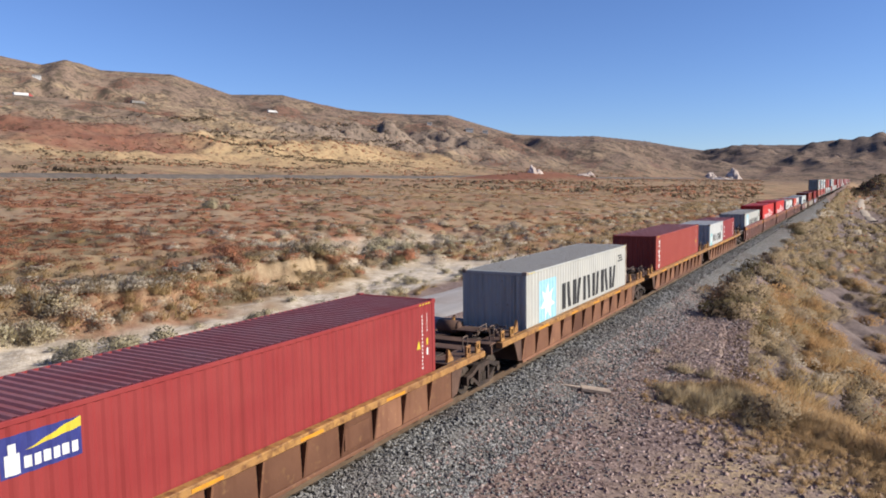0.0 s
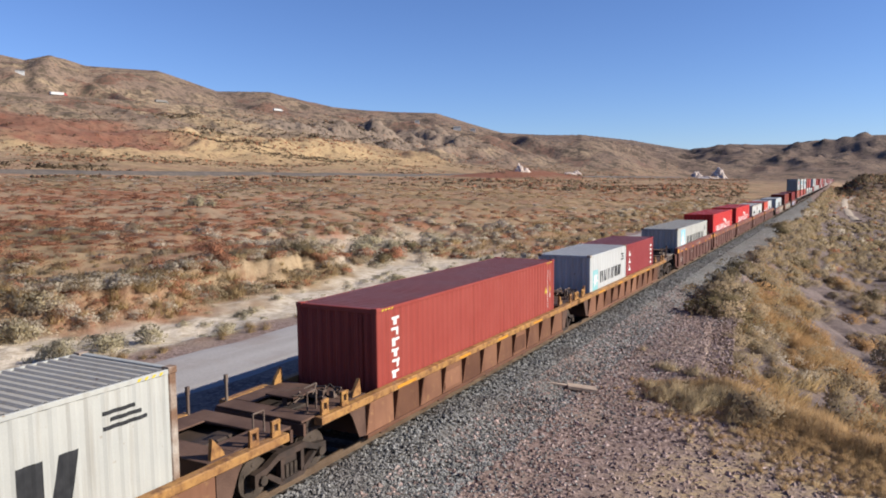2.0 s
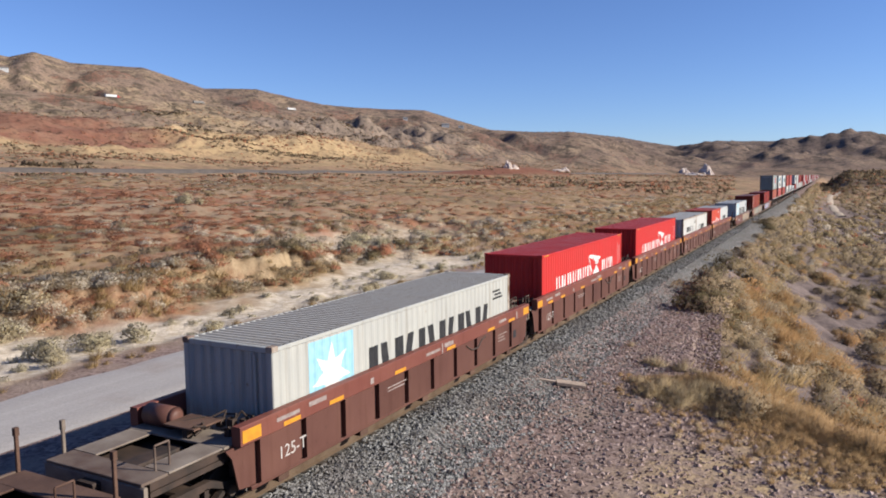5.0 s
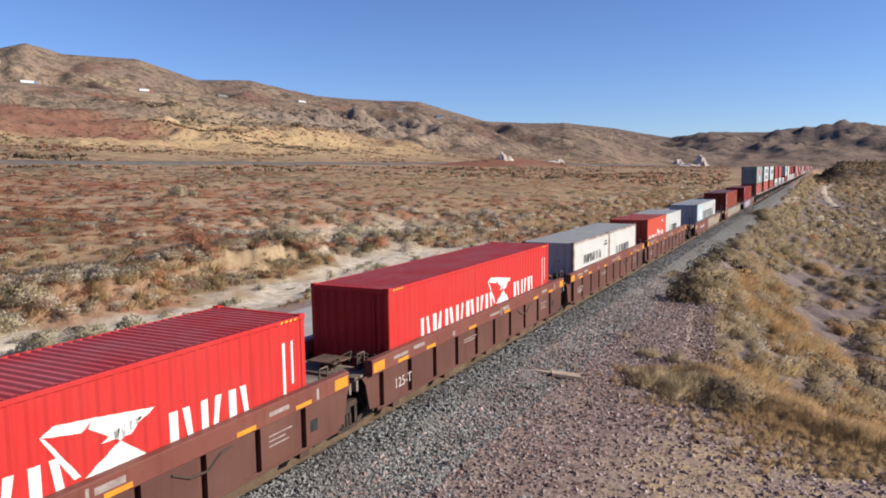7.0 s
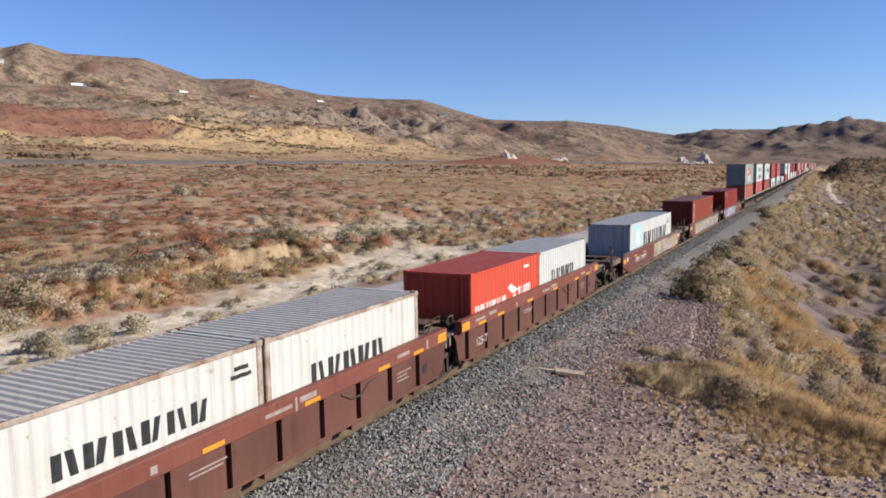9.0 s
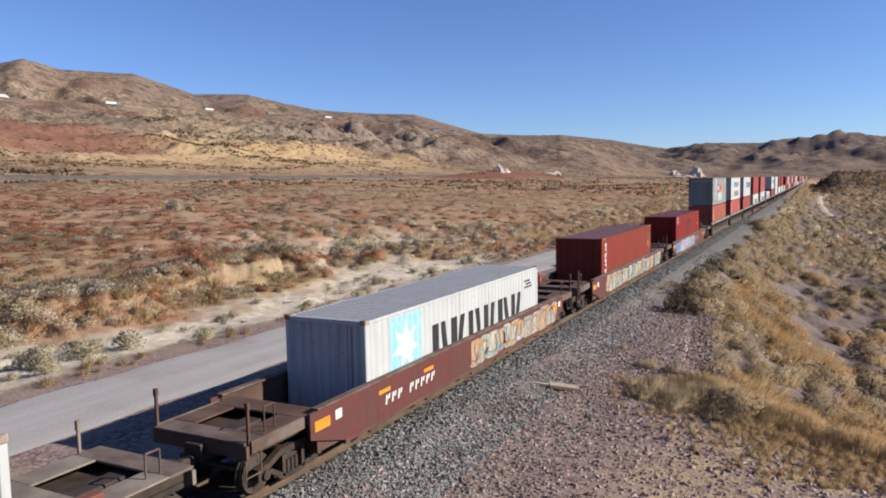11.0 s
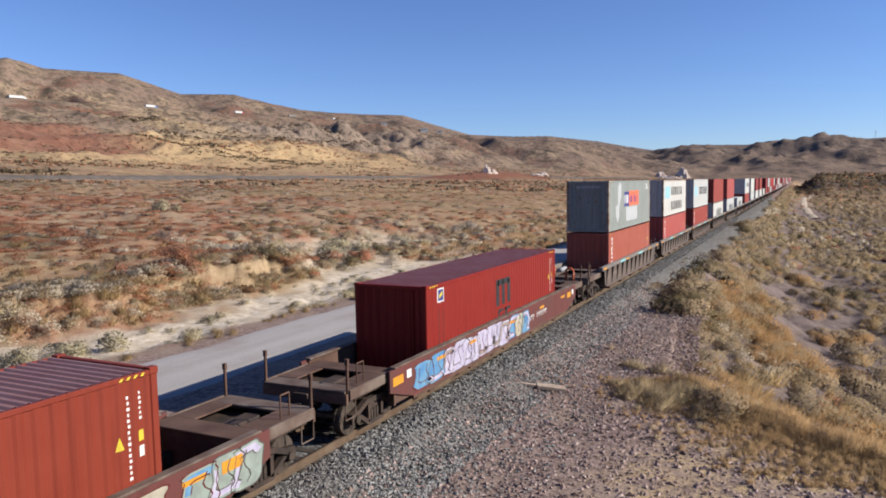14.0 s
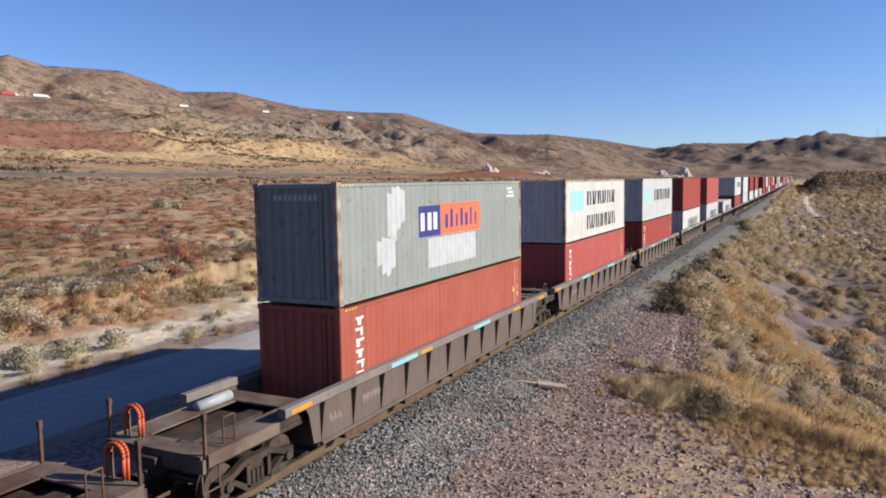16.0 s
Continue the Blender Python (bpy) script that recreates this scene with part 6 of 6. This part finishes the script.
# thick growth over the bank at the edge of the flats, with one bare face
n = 1900
y = 11 + 62 * rng.random(n) ** 1.2
off = rng.uniform(-2.4, 3.4, n)
x = -25.0 - 5 * (fbm(-25 / 9 + 3 + 0 * y, y / 9, 3, 21) - 0.5) * 2 - off
face = within(y, 36.5, 44.5, 0.8) * (off < 0.3) * (off > -1.7)
keep = rng.random(n) > 0.85 * face + 0.80 * step(45, 49, y)
x, y = x[keep], y[keep]
grows = choose(x, y, {"brush": 0.22 + 0 * x, "rust": 0.10 + 0.45 * step(24, 30, y), "olive": 0.05, "straw": 0.32, "sage": 0.20 + 0.3 * (1 - step(20, 27, y)), "pale": 0.05 + 0.25 * step(44, 50, y)})
for kind, what, flat in (("brush", BRUSH, 0.75), ("rust", NEAR, 0.65), ("olive", NEAR, 0.8), ("straw", TUFT, 0.9), ("sage", BRUSH, 0.8), ("pale", NEAR, 0.75)):
    sow(kind, what, x[grows[kind]], y[grows[kind]], 0.4, 0.95, flat)
# a grey mass of sage where the road comes near
y = rng.uniform(15, 27.5, 110)
x = -24.4 - 0.06 * (y - 15) + rng.normal(0, 0.8, 110)
sow("sage", BRUSH, x, y, 0.45, 0.95, 0.75)
# bushes at the foot of the bare face
y = rng.uniform(29, 47, 120)
x = -22.9 - 5 * (fbm(-25 / 9 + 3 + 0 * y, y / 9, 3, 21) - 0.5) * 2 - rng.uniform(-0.7, 1.0, 120)
sow("brush", BRUSH, x[:70], y[:70], 0.35, 0.85, 0.8)
sow("olive", NEAR, x[70:90], y[70:90], 0.4, 0.8, 0.85)
sow("rust", NEAR, x[90:], y[90:], 0.35, 0.7, 0.7)
# grey bushes in the wash
y = rng.uniform(47, 100, 300)
x = -(34 + 0.16 * (y - 65) + 7 * np.sin(y / 23.0) + rng.normal(0, 5.5, 300))
sow("sage", BRUSH, x[:120], y[:120], 0.6, 1.5, 0.75)
sow("pale", BRUSH, x[120:200], y[120:200], 0.5, 1.3, 0.7)
sow("straw", TUFT, x[200:], y[200:], 0.3, 0.7, 0.8)
# open grass between the road and the flats farther up the line
x, y = -rng.uniform(13.2, 32, 1500), 62 + 190 * rng.random(1500) ** 1.2
grows = choose(x, y, {"straw": 0.55 + 0 * x, "brush": 0.12, "sage": 0.10, "rust": 0.5 * step(0.5, 0.6, fbm(x / 14, y / 14, 3, 98)), "bare": 0.1})
for kind, what, flat in (("straw", TUFT_MID, 0.8), ("brush", MID, 0.7), ("sage", MID, 0.7), ("rust", MID, 0.5)):
    sow(kind, what, x[grows[kind]], y[grows[kind]], 0.45, 1.1, flat)
# sandy strip: pale low plants
x, y = -rng.uniform(13.4, 22, 100), rng.uniform(8, 60, 100)
sow("pale", NEAR, x, y, 0.15, 0.5, 0.8)
x, y = -rng.uniform(12.9, 14.5, 160), rng.uniform(8, 120, 160)
sow("straw", TUFT, x, y, 0.2, 0.45)
# slopes up to the highway and the hills behind
x, y = fan(rng, 34000, 6, 63, 250, 1600, 0.6)
thick = fbm(x / 34, y / 70, 4, 95) + 0.5 * fbm(x / 240, y / 160, 3, 96)
keep = (thick + 0.12 * rng.normal(0, 1, len(x)) > 0.78) & (np.abs(-x - 769) > 24) & (np.abs(-x - 236) > 22)
x, y = x[keep], y[keep]
half = rng.random(len(x)) < 0.62
sow("dark", FAR, x[half], y[half], 0.6, 1.7, 0.65)
sow("rust", FAR, x[~half], y[~half], 0.7, 1.8, 0.55)
x, y = fan(rng, 16000, 24, 60, 420, 1150, 0.6)
hollow = fbm(x / 48, y / 62, 4, 171, True) + 0.05 * rng.normal(0, 1, len(x))
keep = (hollow < 0.50) & (x > -735) & (x < -330)
x, y = x[keep], y[keep]
sow("dark", FAR, x[::2], y[::2], 0.7, 1.7, 0.6)
sow("rust", FAR, x[1::2], y[1::2], 0.7, 1.7, 0.5)
# dark scrub in the folds of the badlands and along the draws
x, y = -555 + rng.normal(0, 45, 1500), 770 + rng.normal(0, 110, 1500)
keep = fbm(x / 45, y / 70, 3, 97) > 0.5
sow("dark", FAR, x[keep], y[keep], 1.0, 2.6, 0.9)
y = rng.uniform(470, 800, 420)
x = -520 + 20 * np.sin(y / 60) + rng.normal(0, 8, 420)
sow("dark", FAR, x, y, 0.8, 2.0, 0.9)
x, y = -450 + rng.normal(0, 25, 700), 560 + rng.normal(0, 90, 700)
sow("rust", FAR, x, y, 0.8, 1.8, 0.7)
for (x0, y0), (x1, y1), wide, n in (((-515, 470), (-485, 660), 5, 500), ((-690, 560), (-640, 620), 7, 260), ((-470, 430), (-440, 500), 9, 260), ((-395, 440), (-380, 520), 16, 300), ((-300, 190), (-290, 225), 8, 60)):
    t = rng.random(n)
    sow("dark", FAR, x0 + (x1 - x0) * t + rng.normal(0, wide, n), y0 + (y1 - y0) * t + rng.normal(0, wide, n), 0.9, 2.2, 0.8)


def chute(x, y):
    """High where growth holds on the bank, low in the bare runs of soil that cross it slantwise."""
    across, along = 0.91 * x + 0.41 * y, -0.41 * x + 0.91 * y
    return fbm(across / 2.6, along / 13.0, 3, 151)


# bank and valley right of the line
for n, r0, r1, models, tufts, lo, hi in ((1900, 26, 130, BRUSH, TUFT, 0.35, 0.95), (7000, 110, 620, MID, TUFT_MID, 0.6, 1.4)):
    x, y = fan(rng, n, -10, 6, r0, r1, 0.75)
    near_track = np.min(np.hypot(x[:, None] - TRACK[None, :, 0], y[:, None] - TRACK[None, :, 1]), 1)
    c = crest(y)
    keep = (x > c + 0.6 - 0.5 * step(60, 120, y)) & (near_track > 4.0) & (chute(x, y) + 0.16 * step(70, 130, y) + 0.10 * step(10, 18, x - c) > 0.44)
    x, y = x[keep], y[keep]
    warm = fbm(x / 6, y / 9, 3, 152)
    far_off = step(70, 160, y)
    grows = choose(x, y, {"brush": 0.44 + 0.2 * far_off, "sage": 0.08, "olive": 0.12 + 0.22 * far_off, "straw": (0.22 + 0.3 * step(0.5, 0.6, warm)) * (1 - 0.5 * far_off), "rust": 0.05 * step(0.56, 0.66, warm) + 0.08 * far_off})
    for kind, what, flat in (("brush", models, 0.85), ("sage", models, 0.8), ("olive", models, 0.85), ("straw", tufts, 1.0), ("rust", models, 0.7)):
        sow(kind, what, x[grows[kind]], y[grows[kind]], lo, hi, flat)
# growth along the shoulder of the ballast farther up the line
y = 58 + 420 * rng.random(900) ** 1.5
x = crest(y) + 0.4 + rng.uniform(-0.3, 3.0, 900)
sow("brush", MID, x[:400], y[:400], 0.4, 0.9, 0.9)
sow("straw", TUFT_MID, x[400:750], y[400:750], 0.4, 0.9)
sow("olive", MID, x[750:], y[750:], 0.4, 0.9, 0.9)
# growth on the mound beyond the valley, mostly dark to deepen its shaded face
x, y = 9 + 160 * rng.random(2600) ** 1.5, rng.normal(515, 55, 2600)
sow("dark", FAR, x[:2200], y[:2200], 0.8, 2.0, 0.9)
sow("rust", FAR, x[2200:], y[2200:], 0.8, 1.8, 0.8)
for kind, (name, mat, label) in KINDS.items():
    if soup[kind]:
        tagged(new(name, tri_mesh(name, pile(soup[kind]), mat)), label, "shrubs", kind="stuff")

# brown grass on the lip of the bench
n = 6500
y = rng.uniform(12.0, 27, n)
x = crest(y) + rng.uniform(-3.4, 3.4, n)
keep = (fbm(x / 2.6, y / 2.6, 3, 71) > 0.50 - 0.16 * within(x - crest(y), -1.8, 2.2, 0.7)) & (y < 25.5)
x, y = x[keep], y[keep]
n = len(x)
tri = spread(TUFT, x, y, rng.uniform(0.14, 0.5, n) * np.clip((x - crest(y) + 3.2) / 3.0, 0.25, 1.1), rng)
n2 = 3600
y2 = rng.uniform(11.5, 24, n2)
x2 = crest(y2) - rng.uniform(0.0, 6.5, n2) * rng.random(n2)
keep = fbm(x2 / 1.9, y2 / 1.9, 3, 74) > 0.47
x2, y2 = x2[keep], y2[keep]
tri = pile([tri, spread(TUFT, x2, y2, rng.uniform(0.05, 0.20, len(x2)), rng)])
tagged(new("brown_grass", tri_mesh("brown_grass", tri, brown_leaf)), "dry brown grass along the lip of the gravel bench", "grass", kind="stuff")

# pale tussocks where the bench narrows
tussock_leaf = leafy("pale_straw_grass", (0.50, 0.40, 0.265), (0.70, 0.58, 0.40))
n = 300
x, y = 6.9 + rng.normal(0, 0.8, n), 24.2 + rng.normal(0, 1.6, n)
x = x + (y - 24.2) * -0.35
keep = fbm(x / 1.1, y / 1.1, 2, 75) > 0.46
x, y = x[keep], y[keep]
tagged(new("pale_grass", tri_mesh("pale_grass", spread(TUFT, x, y, rng.uniform(0.15, 0.5, len(x)), rng), tussock_leaf)), "pale straw tussocks at the edge of the gravel", "grass", kind="stuff")

# amber grass in patches down the bank
n = 3000
y = 26 + 46 * rng.random(n) ** 1.2
x = crest(y) + 0.8 + 8.0 * rng.random(n)
keep = (chute(x, y) > 0.47) & (fbm(x / 4.5, y / 6.5, 3, 73) > 0.47)
x, y = x[keep], y[keep]
tagged(new("amber_grass", tri_mesh("amber_grass", spread(TUFT, x, y, rng.uniform(0.3, 0.85, len(x)), rng), amber_leaf)), "amber dry grass in patches down the bank", "grass", kind="stuff")

# single bushes that can be told apart
BUSHES = []
for k, (leaf, label) in enumerate(((darkened_sage_leaf, "grey-green sagebrush on the bank"), (dark_olive, "dark olive bush on the bank"), (rust_leaf, "rust-brown shrub on dry soil"), (pale_leaf, "pale dry rabbitbrush on sand"), (amber_leaf, "golden dry bush on the bank"))):
    for v in range(2):
        b = thing("bush", label, "bush", "bushes near the line")
        part("foliage", tri_mesh("foliage", bush_tris(rng, 900, 0.06, 11, 0.88), leaf), None, b)
        s = Shape()
        r2 = random.Random(k * 7 + v)
        for _ in range(9):
            a, w = r2.uniform(0, 6.28), r2.uniform(0.2, 0.6)
            m = (w * 0.4 * math.cos(a), w * 0.4 * math.sin(a), 0.25)
            s.path([(0, 0, -0.1), m, (w * math.cos(a + 0.3), w * math.sin(a + 0.3), r2.uniform(0.4, 0.7))], 0.014, 5)
        part("woody_base", s, twig_mat, b)
        BUSHES.append(b)
spots = []
r3 = random.Random(11)
while len(spots) < 46:
    y = 27 + 60 * r3.random() ** 1.3
    x = float(crest(y)) + r3.uniform(0.8, 13)
    if float(chute(np.array([x]), np.array([y]))[0]) > 0.5:
        spots.append((x, y, r3.choice((0, 1, 0, 1, 0, 1, 2, 8, 9, 8)), r3.uniform(0.55, 1.25)))
for _ in range(46):
    y = r3.uniform(34, 84)
    spots.append((float(crest(y)) + r3.uniform(2.5, 12), y, r3.choice((0, 1, 0, 1, 8, 9, 9)), r3.uniform(0.5, 1.1)))
for lo, hi, n in ((39, 50, 16), (50, 84, 9), (84, 116, 16)):
    for _ in range(n):
        y = r3.uniform(lo, hi)
        spots.append((float(crest(y)) + r3.uniform(-0.9, 1.3), y, r3.choice((0, 1, 2, 3, 0, 1)), r3.uniform(0.75, 1.45)))
for x, y, k, s in ((8.9, 22.4, 0, 0.8), (8.3, 23.3, 1, 0.6), (7.6, 29.4, 8, 1.1), (8.1, 28.4, 9, 1.0), (13.6, 44, 0, 1.5), (14.4, 41, 1, 1.6), (15.0, 47, 0, 1.4), (13.9, 52, 1, 1.5)):
    spots.append((x, y, k, s))
for _ in range(20):
    spots.append((-r3.uniform(14.2, 19.5), r3.uniform(12, 60), r3.choice((6, 7, 6, 7, 0)), r3.uniform(0.35, 0.85)))
for _ in range(24):
    spots.append((-r3.uniform(24.5, 29.0), r3.uniform(16, 70), r3.choice((0, 1, 0, 1, 2, 4, 5, 6)), r3.uniform(0.7, 1.3)))
for x, y, k, s in ((-73.0, 78, 6, 1.7), (-75.4, 79.5, 7, 1.5), (-71.2, 79.0, 6, 1.3), (-77.0, 81.5, 7, 1.2), (-33.5, 63, 6, 2.0), (-31, 66, 0, 1.6), (-37, 70, 7, 1.8), (-40, 76, 1, 1.7), (-36, 61, 0, 1.4), (-23.2, 17.0, 6, 1.3), (-23.6, 18.4, 7, 1.4), (-23.0, 20.0, 6, 1.2), (-24.0, 22.0, 7, 1.3), (-17.5, 18.5, 6, 1.0), (-17.0, 20.2, 7, 1.05), (-16.6, 22.2, 6, 1.0), (-18.8, 14.6, 7, 0.8)):
    spots.append((x, y, k, s))
used = set()
for x, y, k, s in spots:
    z = float(ground(np.array([x]), np.array([y]))[0]) - 0.05
    m = pose(x, y, z, 0, 0, (x * 97 + y * 31) % 360)
    b = BUSHES[k]
    if k in used:
        b = copy_thing(b, m)
    used.add(k)
    b.matrix_world = m @ Matrix.Diagonal((s, s, s * (0.8 + 0.3 * ((x * 13.7) % 1)), 1))

# loose stones
rng = np.random.default_rng(9)
OCTA = np.array([(1, 0, 0), (0, 1, 0), (-1, 0, 0), (0, -1, 0), (0, 0, 1), (0, 0, -1)], float)
OF = np.array([(0, 1, 4), (1, 2, 4), (2, 3, 4), (3, 0, 4), (1, 0, 5), (2, 1, 5), (3, 2, 5), (0, 3, 5)])


def stones(name, x, y, z, size, mat, label):
    n = len(x)
    v = OCTA[None] * rng.uniform(0.6, 1.25, (n, 6, 1)) + rng.normal(0, 0.16, (n, 6, 3))
    v *= size[:, None, None] * np.stack([rng.uniform(0.8, 1.3, n), rng.uniform(0.8, 1.3, n), rng.uniform(0.55, 0.9, n)], 1)[:, None]
    a = rng.uniform(0, 6.28, n)[:, None]
    vx, vy = v[..., 0] * np.cos(a) - v[..., 1] * np.sin(a), v[..., 0] * np.sin(a) + v[..., 1] * np.cos(a)
    co = np.stack([vx + x[:, None], vy + y[:, None], v[..., 2] + z[:, None]], -1).reshape(-1, 3)
    f = (OF[None] + 6 * np.arange(n)[:, None, None]).reshape(-1, 3)
    me = bpy.data.meshes.new(name)
    me.from_pydata(co.tolist(), [], f.tolist())
    me.materials.append(mat)
    tagged(new(name, me), label, "stones", kind="stuff")


def stone_material(name, dark, light, odd):
    m, nt, b, co = start(name, 0.9, 0.0, 0.2)
    geo = nt.nodes.new("ShaderNodeNewGeometry")
    dark, light, odd = dimmed(dark), dimmed(light), dimmed(odd)
    col = mix_node(nt, "MIX", geo.outputs["Random Per Island"], dark, light)
    big = ramp_node(nt, noise_node(nt, co, 0.45, 3.0), 0.45, 0.62)
    col = mix_node(nt, "MIX", big, col, mix_node(nt, "MIX", 0.55, col, odd))
    nt.links.new(col, b.inputs["Base Color"])
    bump(nt, b, noise_node(nt, co, 40.0, 2.0), 0.4, 0.01)
    return m


def bed_height(x):
    return np.interp(np.abs(x), [0, 1.45, 1.9, 2.4, 3.0, 3.95], [-0.2, -0.19, -0.24, -0.45, -0.68, -0.86])


n = 60000
y = 7.5 + 120 * rng.random(n) ** 2.0
x = np.where(rng.random(n) < 0.14, 3.2 + 2.6 * rng.random(n) ** 2, rng.uniform(0.95, 3.5, n))
stones("ballast_stones", x, y, np.where(x > 3.2, np.maximum(ground(x, y), bed_height(x)) + 0.012, bed_height(x) + rng.uniform(0.0, 0.05, n)), rng.uniform(0.022, 0.045, n) * (1.15 + y / 160), stone_material("ballast_stone", (0.06, 0.06, 0.06), (0.43, 0.425, 0.41), (0.17, 0.145, 0.135)), "grey crushed stones of the ballast")
n = 32000
y = 8 + 40 * rng.random(n) ** 1.6
x = 2.1 + (crest(y) + 1.2 - 2.1) * rng.random(n) ** 1.1
stones("bench_stones", x, y, np.maximum(ground(x, y), bed_height(x)) + np.where(x < 3.3, 0.03, 0.008), 0.018 + 0.062 * rng.random(n) ** 1.7, stone_material("purple_stone", (0.085, 0.052, 0.047), (0.56, 0.43, 0.39), (0.38, 0.265, 0.215)), "purplish loose stones on the gravel bench")

# ---- what moves ----


def gone(t):
    """Metres that the train has rolled towards the camera at t seconds."""
    return 13.2415 * t + 0.00415 * (t - 8) ** 2 + 0.0000193 * (t - 8) ** 3


def motions():
    times = [float(k) for k in range(17)]
    for c, y, z in containers:
        walk(c, [(t, pose(0, y - gone(t), z)) for t in times])
    for car, y in cars:
        walk(car, [(t, pose(0, y - gone(t), 0)) for t in times])
    ticks = [k / FPS for k in range(16 * FPS + 1)]
    for w in wheels:
        at = w.location.copy()
        walk(w, [(t, Matrix.Translation(at) @ pose(0, 0, 0, math.degrees(gone(t) / WHEEL))) for t in ticks])
    for truck, y0, speed in trucks:
        walk(truck, [(t, truck_pose(y0 + speed * t)) for t in (0.0, 4.0, 8.0, 12.0, 16.0)])


motions()
